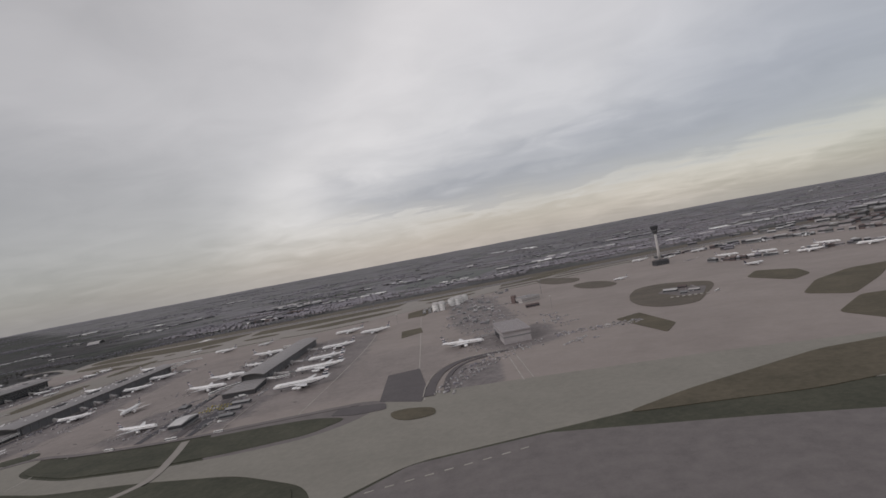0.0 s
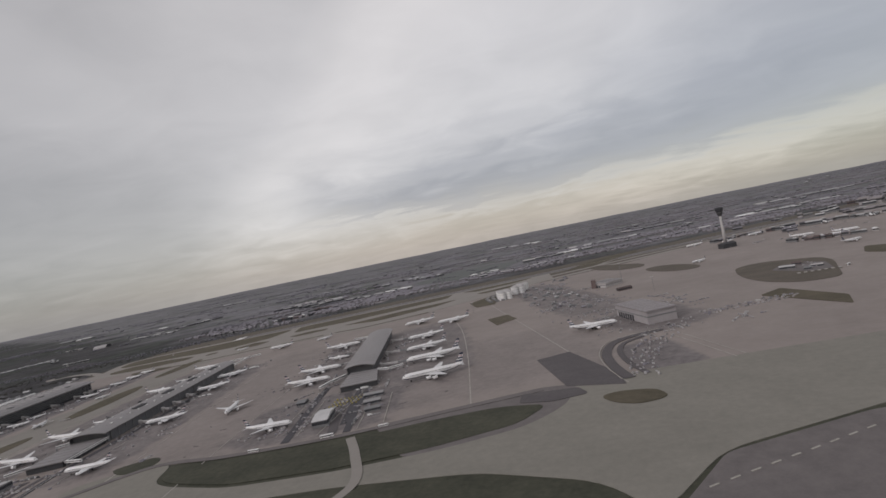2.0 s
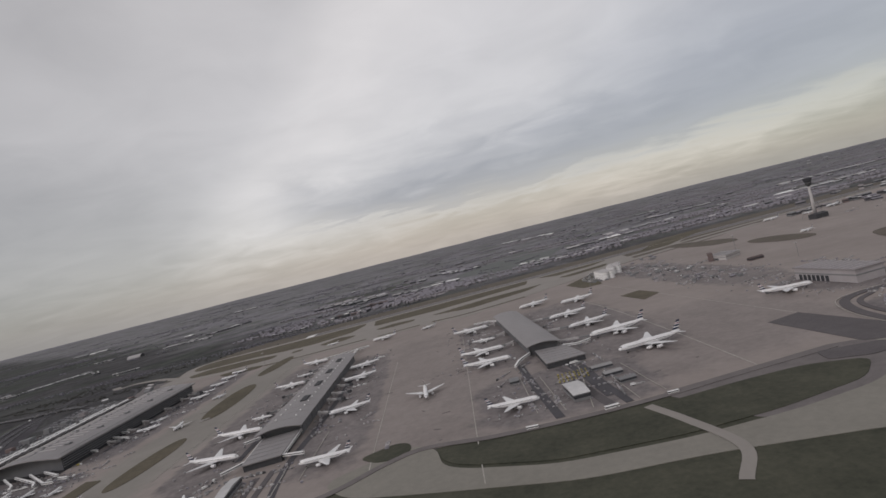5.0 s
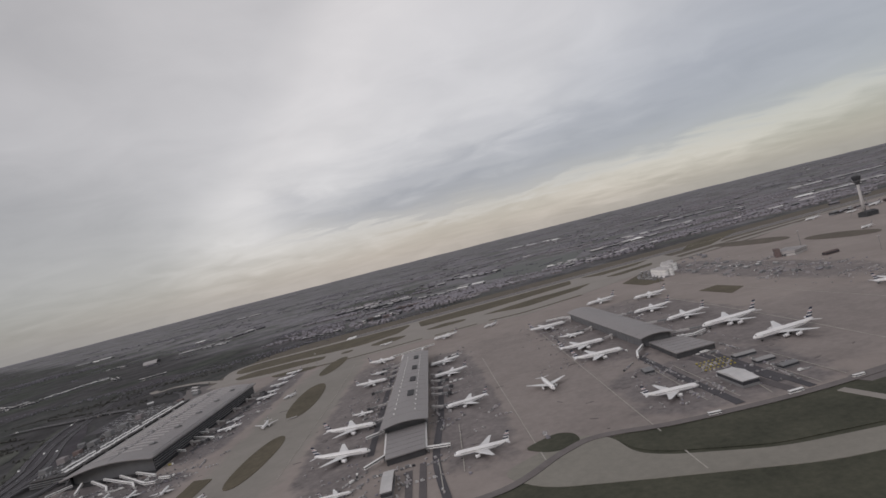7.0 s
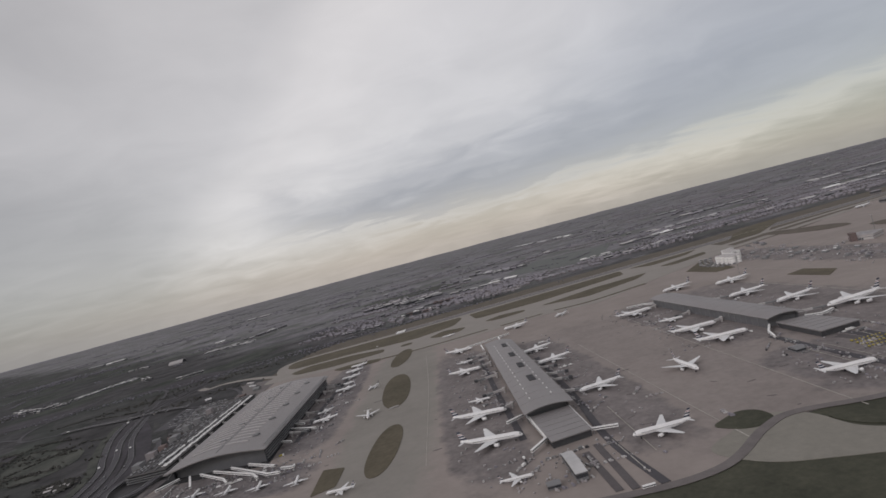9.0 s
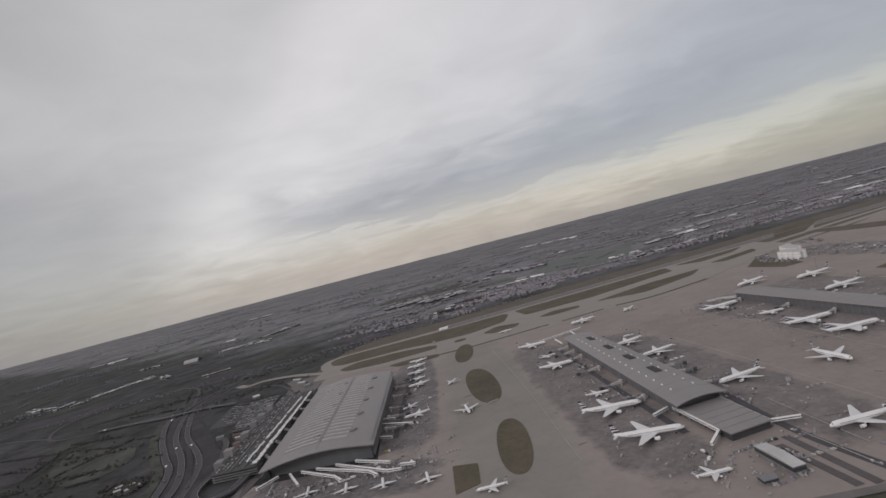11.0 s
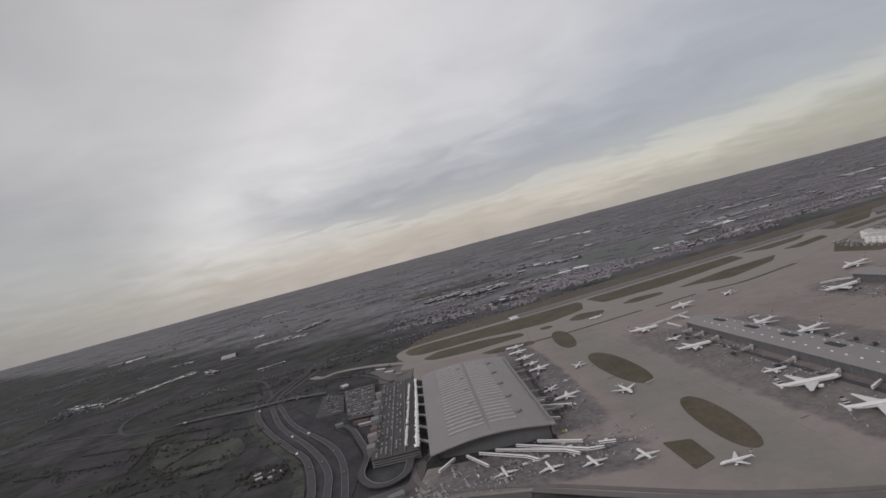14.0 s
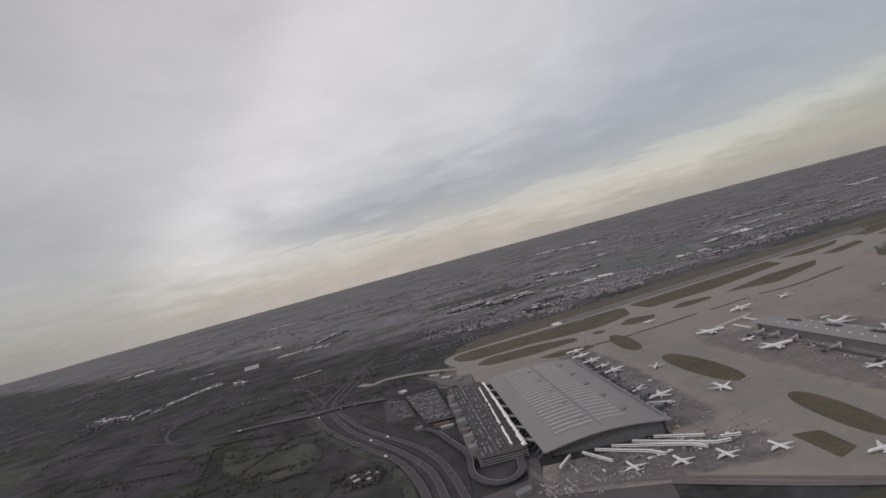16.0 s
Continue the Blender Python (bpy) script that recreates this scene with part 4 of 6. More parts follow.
def main_terminal():
    q = QA
    top = empty("main_terminal", *quad_point(q, 0.5, 0.5))
    tagged(top, "vast main terminal with curved ribbed grey roof", "terminal building")
    inv = Matrix.Translation(Vector(top.location) * -1)
    h = lambda u: 12 + 8 * u + 7 * math.sin(math.pi * u)
    part("roof", wave_roof(q, h, 1.4, 0.015, 40, 4).mesh("roof", M["roof"], False), top, inv)
    inner = [quad_point(q, u, v) for u, v in ((0.04, 0.02), (0.985, 0.02), (0.985, 0.985), (0.04, 0.985))]
    hi = lambda u: h(0.04 + 0.945 * u)
    for v in (0.012, 0.988):
        part("end_wall", wave_wall(inner, v, hi, 0).mesh("end_wall", M["gable"]), top, inv)
    for u in (0.0, 1.0):
        part("side_wall", side_wall(inner, u, 0, h(0.04 if u < 0.5 else 0.985) - 1.4).mesh("side_wall", M["glass"]), top, inv)
    # pale rooflight arcs in two banks, with a gutter line between them
    for i in range(24):
        v = 0.085 + i * 0.0375
        part("rooflight", roof_patch(q, h, 0.17, 0.49, v, v + 0.010, 1.1, 14).mesh("rooflight", M["rib"]), top, inv, "pale curved rooflight strip")
        part("rooflight", roof_patch(q, h, 0.53, 0.76, v + 0.003, v + 0.011, 0.9, 10).mesh("rooflight", M["rib"]), top, inv, "pale curved rooflight strip")
        part("rooflight_shade", roof_patch(q, h, 0.16, 0.495, v - 0.006, v - 0.001, 0.25, 14).mesh("rooflight_shade", M["louvre"]), top, inv, "darker strip beside a rooflight")
    for i in range(1, 40):
        part("roof_seam", roof_patch(q, h, 0.0, 1.0, i / 40 - 0.0005, i / 40 + 0.0005, 0.12, 20).mesh("roof_seam", M["roof"]), top, inv)
    part("gutter", roof_patch(q, h, 0.505, 0.515, 0.02, 0.985, 0.4, 2).mesh("gutter", M["louvre"]), top, inv)
    for i in range(5):
        for u in (0.44, 0.79):
            x, y, z = roof_point(q, h, u, 0.14 + 0.185 * i)
            g = Geo().turned_box(x, y, z - 0.3, 6, 7, 2.2, 12).turned_box(x + 3, y + 3, z - 0.3, 3, 3, 1.6, 40)
            part("roof_plant", g.mesh("roof_plant", M["louvre"]), top, inv, "grey plant housing on the roof")
    # louvres along the airside wall
    for i in range(7):
        z = 5 + i * 3.0
        a, b = quad_point(q, 0.99, 0.02), quad_point(q, 0.99, 0.985)
        part("louvre", Geo().beam((*a, z), (*b, z), 2.2, 0.5).mesh("louvre", M["louvre"]), top, inv)
    for i in range(24):
        a = quad_point(q, 0.03, 0.03 + 0.04 * i)
        b = quad_point(q, -0.05, 0.03 + 0.04 * i)
        part("strut", Geo().beam((*b, 1.0), (*a, h(0.0) - 1.6), 0.7, 0.7).mesh("strut", M["louvre"]), top, inv)


def landside():
    q = [(-224, 47), (-165, 41), (-180, 420), (-243, 425)]
    top = empty("car_park", *q[0])
    tagged(top, "long multi-storey concrete car park with open decks", "car park")
    inv = Matrix.Translation(Vector(top.location) * -1)
    for i in range(4):
        part("deck", Geo().prism(q, 1.2 + 2.9 * i, 2.2 + 2.9 * i).mesh("deck", M["louvre"] if i < 3 else M["deckmat"]), top, inv, "concrete parking deck")
    core = [quad_point(q, u, v) for u, v in ((0.03, 0.008), (0.97, 0.008), (0.97, 0.99), (0.03, 0.99))]
    part("core", Geo().prism(core, 0, 10.0).mesh("core", M["dark"]), top, inv)
    for u in (0.42, 0.7):
        pts = [quad_point(q, u, 0.004), quad_point(q, u, 0.996)]
        part("parapet", Geo().beam((*pts[0], 11.6), (*pts[1], 11.6), 0.8, 1.0).mesh("parapet", M["louvre"]), top, inv)
    for v, w, d, hh, mt in ((0.1, 11, 16, 5, "louvre"), (0.2, 12, 12, 7, "mauve"), (0.29, 10, 10, 5, "redbrown"), (0.4, 12, 18, 6, "louvre"), (0.52, 10, 11, 8, "louvre"), (0.64, 12, 14, 6, "louvre"), (0.78, 10, 12, 7, "mauve")):
        x, y = quad_point(q, -0.02, v)
        part("stair_tower", Geo().turned_box(x, y, 0, w, d, 11 + hh, 3).mesh("stair_tower", M[mt]), top, inv)
    # white fabric canopies over the forecourt kerbs
    for x0, x1, y0, y1, w in ((-181, -182, 54, 128, 4.4), (-182.5, -184, 140, 245, 4.2), (-184.5, -186.5, 256, 358, 4.0), (-167, -168.5, 40, 128, 7.4), (-168.6, -171, 129, 245, 6.6), (-171.1, -176, 246, 384, 5.8)):
        top = empty("white_canopy", x0, y0)
        tagged(top, "long white fabric canopy over forecourt kerb", "canopy", "forecourt canopies")
        n = int((y1 - y0) / 4)
        rnd = random.Random(int(x0 * 10))
        rings = []
        for i in range(n + 1):
            yy, xx = (y1 - y0) * i / n, (x1 - x0) * i / n
            k, j, up = rnd.uniform(0.3, 1.2), rnd.uniform(0.4, 0.9), rnd.uniform(-0.5, 0.7)
            rings.append([(xx - w * k / 2, yy, 14.6 + up), (xx, yy, 16.4 + up), (xx + w * j / 2, yy, 14.6 + up), (xx, yy, 15.3)])
        part("fabric", Geo().tube(rings).mesh("fabric", M["fabric"]), top)
        for i in range(0, n + 1, 4):
            yy, xx = (y1 - y0) * i / n, (x1 - x0) * i / n
            part("post", Geo().beam((xx, yy, 10.9), (xx, yy, 15.4), 0.5, 0.5).mesh("post", M["louvre"]), top)
    # footbridges from the car park into the terminal
    for v in (0.1, 0.24, 0.38, 0.52, 0.66, 0.8):
        a, b = quad_point(q, 1.0, v), quad_point(QA, 0.03, v)
        top = empty("footbridge", *a)
        tagged(top, "short grey footbridge between car park and terminal", "footbridge", "terminal footbridges")
        m = Matrix.Translation(Vector(top.location) * -1)
        part("span", Geo().beam((*a, 9.4), (*b, 9.4), 4.0, 1.2).mesh("span", M["louvre"]), top, m)
        for s in (-1.9, 1.9):
            part("rail", Geo().beam((a[0], a[1] + s, 10.6), (b[0], b[1] + s, 10.6), 0.2, 1.2).mesh("rail", M["wall"]), top, m)
    # the loop ramp round the southern end
    tagged(new("ramp", ribbon([(-290, 250), (-272, 215), (-256, 163), (-236, 92), (-236, 28), (-220, -8), (-199, -17), (-181, 0), (-176, 40)], 8, 4.6, 1.0).mesh("ramp", M["road"])), "curved grey ramp looping round car park", "road", kind="structure")
    tagged(new("ramp_edge", ribbon([(-268, 217), (-252, 165), (-232, 92), (-232, 30), (-217, -4), (-199, -12), (-185, 3), (-181, 38)], 0.8, 5.2, 0.9).mesh("ramp_edge", M["louvre"])), "pale concrete parapet along curved ramp", "parapet", kind="structure")
    # the second car park with its brick-red southern edge
    lot = [(-287, 274), (-241, 266), (-264, 486), (-326, 482)]
    top = empty("car_park", *lot[0])
    tagged(top, "low dark two-level car park filled with cars", "car park")
    inv = Matrix.Translation(Vector(top.location) * -1)
    part("deck", Geo().prism(lot, 3.6, 4.5).mesh("deck", M["deckmat"]), top, inv)
    part("core", Geo().prism([quad_point(lot, u, v) for u, v in ((0.03, 0.02), (0.97, 0.02), (0.97, 0.98), (0.03, 0.98))], 0, 3.6).mesh("core", M["redbrown"]), top, inv)
    for i in range(1, 6):
        a, b = quad_point(lot, 0.02, i / 6), quad_point(lot, 0.98, i / 6)
        part("bay_wall", Geo().beam((*a, 4.8), (*b, 4.8), 0.7, 0.8).mesh("bay_wall", M["louvre"]), top, inv)
    rnd = random.Random(21)
    cars = []
    for i in range(46):
        for u in (0.1, 0.2, 0.3, 0.4, 0.52, 0.6, 0.76):
            if rnd.random() < (0.5 if u < 0.65 else 0.25):
                cars.append((*quad_point(q, u, 0.02 + 0.021 * i), 10.95, 95 + rnd.uniform(-4, 4)))
    for i in range(26):
        for j in range(9):
            if rnd.random() < 0.75 and i % 4:
                cars.append((*quad_point(lot, 0.07 + 0.105 * j, 0.03 + 0.037 * i), 4.55, 8 + rnd.uniform(-5, 5)))
    for i in range(46):
        cars.append((*quad_point([(-350, 360), (-312, 352), (-334, 470), (-366, 505)], rnd.uniform(0.05, 0.95), rnd.randint(0, 7) / 7.5 + 0.03), 1.35, 20 + rnd.uniform(-8, 8)))
    scatter_cars(cars, rnd)
    sheet("parking_lot", [(-358, 350), (-305, 340), (-326, 478), (-374, 512)], 0.95, M["road"], "small grey surface car park with cars", "car park", 8)
    sheet("service_yard", [(-258, 490), (-190, 440), (-186, 540), (-200, 600), (-300, 640), (-262, 560)], 0.75, M["stain"], "brown service yard behind the terminal", "yard", 10)
    for x, y, sx, sy, sz, tn, mt in ((-238, 560, 22, 9, 5, -30, "steel"), (-216, 520, 12, 20, 5, 5, "louvre"), (-262, 610, 26, 8, 5, -35, "wall"), (-228, 470, 10, 16, 6, 5, "redbrown"), (-334, 540, 12, 22, 5, 30, "steel"), (-300, 262, 12, 9, 5, 12, "louvre"), (-262, 250, 26, 6, 5, -8, "redbrown"), (-255, 234, 20, 5, 4, -8, "wall")):
        building("service_building", x, y, sx, sy, sz, tn, mt, "small flat-roofed service building beside terminal")


def building(name, x, y, sx, sy, sz, turn, mat, label, category="building", windows=0, group=""):
    x, y = plan(x, y)
    top = empty(name, x, y, 0, turn)
    tagged(top, label, category, group)
    part("wall", Geo().box(-sx / 2, -sy / 2, -0.2, sx / 2, sy / 2, sz).mesh("wall", M[{"tile": "brick", "redbrown": "redbrown", "mauve": "pinkwall", "dark": "dark", "white": "wall"}.get(mat, "louvre")]), top)
    g = Geo()
    e = 0.04 * min(sx, sy)
    g.add([(-sx / 2 - e, -sy / 2 - e, sz), (sx / 2 + e, -sy / 2 - e, sz), (sx / 2 + e, sy / 2 + e, sz), (-sx / 2 - e, sy / 2 + e, sz),
           (-sx / 2 - e, 0, sz + 0.12 * min(sx, sy) + 0.6), (sx / 2 + e, 0, sz + 0.12 * min(sx, sy) + 0.6)],
          [(0, 1, 5, 4), (2, 3, 4, 5), (0, 4, 3), (1, 2, 5), (3, 2, 1, 0)])
    part("roof", g.mesh("roof", M[mat]), top)
    for k in range(windows):
        z = sz * (k + 0.45) / windows
        part("window_band", Geo().box(-sx / 2 - 0.15, -sy / 2 - 0.15, z, sx / 2 + 0.15, sy / 2 + 0.15, z + 0.4 * sz / windows).mesh("window_band", M["glass"]), top)
    return top


def car_verts(x, y, z, turn, rnd, size=1.0):
    g = Geo()
    L, W = 4.6 * size, 2.0 * size
    c, s = math.cos(radians(turn)), math.sin(radians(turn))
    side = [(-0.5, 0.3), (-0.48, 0.85), (-0.32, 1.45), (0.12, 1.45), (0.27, 0.95), (0.5, 0.8), (0.5, 0.3)]
    rings = []
    for w in (-0.5, 0.5):
        rings.append([(x + c * a * L - s * w * W, y + s * a * L + c * w * W, z + b * size) for a, b in side])
    return g.tube(rings)


def scatter_cars(cars, rnd):
    """Cars as things of their own near the terminal, the rest joined."""
    kinds = []
    for i in range(3):
        top = empty("parked_car", 0, 0)
        tagged(top, ("parked silver car", "parked dark car", "parked pale grey car")[i] + " in the airport car park", "car", "parked cars")
        part("body", car_verts(0, 0, 0, 0, rnd, 1.05).mesh("body", M[("car", "dark", "louvre")[i]]), top)
        for dx in (-1.45, 1.45):
            part("axle", Geo().box(dx - 0.36, -1.1, 0, dx + 0.36, 1.1, 0.72).mesh("axle", M["rubber"]), top)
        kinds.append(top)
    rnd.shuffle(cars)
    for i, (x, y, z, turn) in enumerate(cars[:120]):
        k = kinds[rnd.choice((0, 0, 1, 2))]
        m = at(x, y, z, turn)
        if i < 3:
            kinds[i].matrix_basis = m
        else:
            copy_thing(k, m)
    g = Geo()
    for x, y, z, turn in cars[120:]:
        c = car_verts(x, y, z, turn, rnd, 1.05)
        g.add(c.v, c.f)
    tagged(new("parked_cars", g.mesh("parked_cars", M["car"])), "many parked cars on the decks", "cars", kind="stuff")


def service_vehicles():
    """Trucks, dollies and vans that stand round the aircraft."""
    rnd = random.Random(8)
    kinds = []

    def wheels(top, xs, w, r):
        for x in xs:
            ring = lambda o: [(x + r * math.cos(2 * math.pi * i / 8), o, r + r * math.sin(2 * math.pi * i / 8)) for i in range(8)]
            part("axle", Geo().tube([ring(-w - 0.2), ring(w + 0.2)]).mesh("axle", M["rubber"]), top)

    def truck(body, label, L, H):
        top = empty("service_truck", 0, 0)
        tagged(top, label, "truck", "apron vehicles")
        part("cargo_box", Geo().box(-L / 2, -1.4, 0.9, L * 0.18, 1.4, H).mesh("cargo_box", M[body]), top)
        part("cab", Geo().add([(L * 0.22, -1.3, 0.6), (L / 2, -1.3, 0.6), (L / 2, 1.3, 0.6), (L * 0.22, 1.3, 0.6), (L * 0.22, -1.3, 2.8), (L * 0.42, -1.3, 2.8), (L * 0.42, 1.3, 2.8), (L * 0.22, 1.3, 2.8)],
             [(3, 2, 1, 0), (4, 5, 6, 7), (0, 1, 5, 4), (1, 2, 6, 5), (2, 3, 7, 6), (3, 0, 4, 7)]).mesh("cab", M["white"]), top)
        part("chassis", Geo().box(-L / 2, -1.1, 0.5, L / 2 - 0.2, 1.1, 0.9).mesh("chassis", M["dark"]), top)
        wheels(top, (-L * 0.35, L * 0.33), 1.2, 0.55)
        return top

    def dolly(cargo, label):
        top = empty("baggage_dolly", 0, 0)
        tagged(top, label, "baggage cart", "baggage carts")
        part("platform", Geo().box(-2.2, -1.3, 0.5, 2.2, 1.3, 0.8).mesh("platform", M["dark"]), top)
        g = Geo().add([(-1.7, -1.2, 0.8), (1.7, -1.2, 0.8), (1.7, 1.2, 0.8), (-1.7, 1.2, 0.8), (-1.7, -1.2, 2.6), (1.2, -1.2, 2.6), (1.2, 1.2, 2.6), (-1.7, 1.2, 2.6)],
                      [(3, 2, 1, 0), (4, 5, 6, 7), (0, 1, 5, 4), (1, 2, 6, 5), (2, 3, 7, 6), (3, 0, 4, 7)])
        part("container", g.mesh("container", M[cargo]), top)
        wheels(top, (-1.6, 1.6), 1.1, 0.35)
        return top

    def bus():
        top = empty("airport_bus", 0, 0)
        tagged(top, "long white airport bus on service road", "bus", "apron vehicles")
        part("body", Geo().box(-7, -1.5, 0.5, 7, 1.5, 3.3).mesh("body", M["white"]), top)
        part("window_band", Geo().box(-7.05, -1.55, 1.7, 7.05, 1.55, 2.7).mesh("window_band", M["glass"]), top)
        wheels(top, (-4.5, 4.5), 1.3, 0.6)
        return top

    makers = [lambda: truck("white", "white box truck parked beside aircraft", 8, 3.6), lambda: truck("louvre", "grey catering truck on the apron", 9, 4.2), lambda: truck("yellow", "small yellow service truck on the apron", 6, 2.6),
              lambda: dolly("alu", "metal cargo container on flat dolly"), lambda: dolly("yellow", "yellow equipment cart on the apron"), lambda: dolly("dark", "dark covered baggage cart"), bus]
    kinds = [m() for m in makers]
    used = set()

    count = [0, 0]
    rest = [Geo(), Geo(), Geo()]

    def put(k, x, y, turn):
        if 84 < x < 175 and y > -165:
            return None
        size = rnd.uniform(0.6, 0.95)
        x, y = plan(x, y)
        kind = 1 if k in (3, 5) else 0
        count[kind] += 1
        if k not in (4, 6) and k in used and (count[kind] > 170 or rnd.random() < 0.35):
            # past the first few hundred: low loads, carts and crates in one heap
            z = Z1 + 0.1
            L, W, H = rnd.uniform(2.6, 6) * size, rnd.uniform(1.6, 2.8) * size, rnd.uniform(1.2, 2.6) * size
            rest[rnd.choice((0, 0, 0, 1, 2))].turned_box(x, y, z, L, W, H * 0.6, turn).turned_box(x - 0.1 * L, y, z + H * 0.6, L * 0.6, W * 0.8, H * 0.4, turn)
            return None
        m = at(x, y, Z1 + 0.02, turn) @ Matrix.Scale(size, 4)
        if k in used:
            return copy_thing(kinds[k], m)
        used.add(k)
        kinds[k].matrix_basis = m

    def parked(cx, cy, n, sx, sy, kinds):
        """n vehicles and carts in short ragged rows about a place."""
        done = 0
        while done < n:
            m = min(n - done, rnd.randint(2, 8))
            x, y, turn = cx + rnd.uniform(-sx, sx), cy + rnd.uniform(-sy, sy), rnd.choice((2, 6, 10, 92, 96, 50)) + rnd.uniform(-6, 6)
            c, d, gap = math.cos(radians(turn)), math.sin(radians(turn)), rnd.uniform(3.2, 6.5)
            k = rnd.choice(kinds)
            for i in range(m):
                put(k if rnd.random() < 0.7 else rnd.choice(kinds), x + c * gap * i + rnd.gauss(0, 0.5), y + d * gap * i + rnd.gauss(0, 0.5), turn + 90 * (gap < 4.4) + rnd.uniform(-5, 5))
            done += m

    # beside the stands
    for place in ((725, 240, 16, 16, 120), (705, 110, 14, 10, 60), (590, 180, 18, 14, 160), (640, -60, 22, 22, 50), (690, -40, 10, 30, 14), (262, 120, 20, 10, 150), (352, 60, 26, 14, 190), (280, -190, 16, 26, 30), (20, 230, 34, 9, 170), (-60, -40, 60, 80, 18), (1065, 250, 26, 40, 60), (1010, 420, 30, 45, 110), (1030, 60, 10, 30, 16), (740, -170, 18, 24, 28), (605, 330, 8, 12, 50), (380, -100, 8, 30, 40), (0, -66, 34, 70, 26), (650, 20, 10, 8, 30)):
        parked(*place, (0, 0, 1, 1, 1, 3, 3, 3, 5, 5, 5))
    # rows of yellow carts south of the far satellite
    for r in range(4):
        for i in range(8):
            put(4, 690 + i * 4.6 - r, -78 - r * 9, 90)
        if r % 2:
            for i in range(5):
                put(5, 690 + i * 5, -82 - r * 9, 90)
    # carts and containers by the cargo shed, in bent rows
    for k in range(3):
        for i in range(30):
            t = i / 29
            put(rnd.choice((3, 3, 5, 1, 0)), 1010 + 9 * k + 22 * t + 44 * t * t + rnd.uniform(-3, 3), -212 + 175 * t - 26 * t * t - 12 * k * t + rnd.uniform(-6, 6), 60 + rnd.uniform(-30, 30))
    for k in range(3):
        for i in range(26):
            put(rnd.choice((3, 3, 5, 1, 0)), 1160 + 110 * i / 25 + rnd.uniform(-3, 3), -14 + 8 * k + rnd.uniform(-5, 5) + 0.1 * i, rnd.uniform(-20, 20))
    for place in ((1010, 300, 90, 30, 60), (1060, 120, 60, 26, 60), (1030, 560, 130, 26, 150), (1080, 250, 50, 20, 40), (1160, 120, 70, 20, 70), (60, -30, 20, 60, 30), (-60, -60, 110, 100, 26), (-150, -80, 40, 40, 30), (1070, 420, 60, 40, 100), (730, 100, 60, 16, 220), (590, 220, 70, 16, 160), (690, -120, 70, 60, 60), (300, -230, 60, 60, 40), (262, 120, 60, 10, 160), (352, 60, 60, 12, 190), (22, 240, 60, 12, 180), (420, -150, 16, 40, 60), (1180, -76, 22, 24, 14), (960, 590, 20, 30, 60), (1390, 180, 18, 26, 30), (1550, 640, 16, 60, 40), (1100, -50, 24, 40, 14), (1700, 640, 40, 120, 60)):
        parked(*place, (0, 1, 1, 3, 3, 5, 5, 5))
    for x, y, tn in ((714, -212, 5), (770, -212, 3), (640, -213, -4), (1420, 120, 40), (350, -290, 2)):
        put(6, x, y, tn)
    # cones, chocks, hoses and steps too small to tell apart
    for cx, cy, n, sx, sy in ((735, 180, 160, 40, 220), (585, 220, 160, 40, 190), (680, -110, 140, 70, 70), (245, 60, 200, 30, 280), (370, 40, 180, 30, 260), (24, 220, 160, 24, 240), (-50, -60, 200, 110, 34), (1050, 330, 260, 80, 300), (1080, 0, 120, 60, 60), (310, -230, 90, 70, 40), (640, -160, 40, 40, 20)):
        for _ in range(int(n * 0.6)):
            s = rnd.uniform(0.5, 1.0)
            rest[rnd.choice((0, 0, 0, 1, 2, 2))].turned_box(*plan(cx + rnd.uniform(-sx, sx), cy + rnd.uniform(-sy, sy)), Z1 + 0.1, 2.6 * s, 1.5 * s, 1.4 * s, rnd.uniform(0, 90))
    for g, mt, lab in zip(rest, ("clutter", "tile", "pinkwall"), ("pale carts, crates and ground equipment on apron", "dull grey carts and equipment on the apron", "pinkish grey containers and racks on apron")):
        tagged(new("ground_equipment", g.mesh("ground_equipment", M[mt])), lab, "ground equipment", kind="stuff")


def shed(name, x, y, sx, sy, sz, turn, wall, roof, label):
    """A flat-roofed shed with an overhanging roof slab, roof ribs and loading doors on its west side."""
    x, y = plan(x, y)
    top = empty(name, x, y, 0, turn)
    tagged(top, label, "warehouse")
    part("wall", Geo().box(-sx / 2, -sy / 2, -0.2, sx / 2, sy / 2, sz).mesh("wall", M[wall]), top)
    part("roof", Geo().box(-sx / 2 - 1.5, -sy / 2 - 1.5, sz, sx / 2 + 1.5, sy / 2 + 1.5, sz + 1.6).mesh("roof", M[roof]), top)
    for i in range(9):
        yy = -sy / 2 + sy * (i + 0.5) / 9
        part("roof_rib", Geo().box(-sx / 2 - 1, yy - 0.5, sz + 1.6, sx / 2 + 1, yy + 0.5, sz + 2.2).mesh("roof_rib", M["rib"]), top)
    for i in range(7):
        yy = -sy * 0.05 + i * sy * 0.075
        part("loading_door", Geo().box(-sx / 2 - 0.3, yy - sy * 0.026, 0.3, -sx / 2 + 0.3, yy + sy * 0.026, sz * 0.5).mesh("loading_door", M["glass"]), top)
    part("wall_band", Geo().box(-sx / 2 - 0.25, -sy / 2 - 0.25, sz * 0.56, sx / 2 + 0.25, sy / 2 + 0.25, sz * 0.66).mesh("wall_band", M["louvre"]), top)
    return top


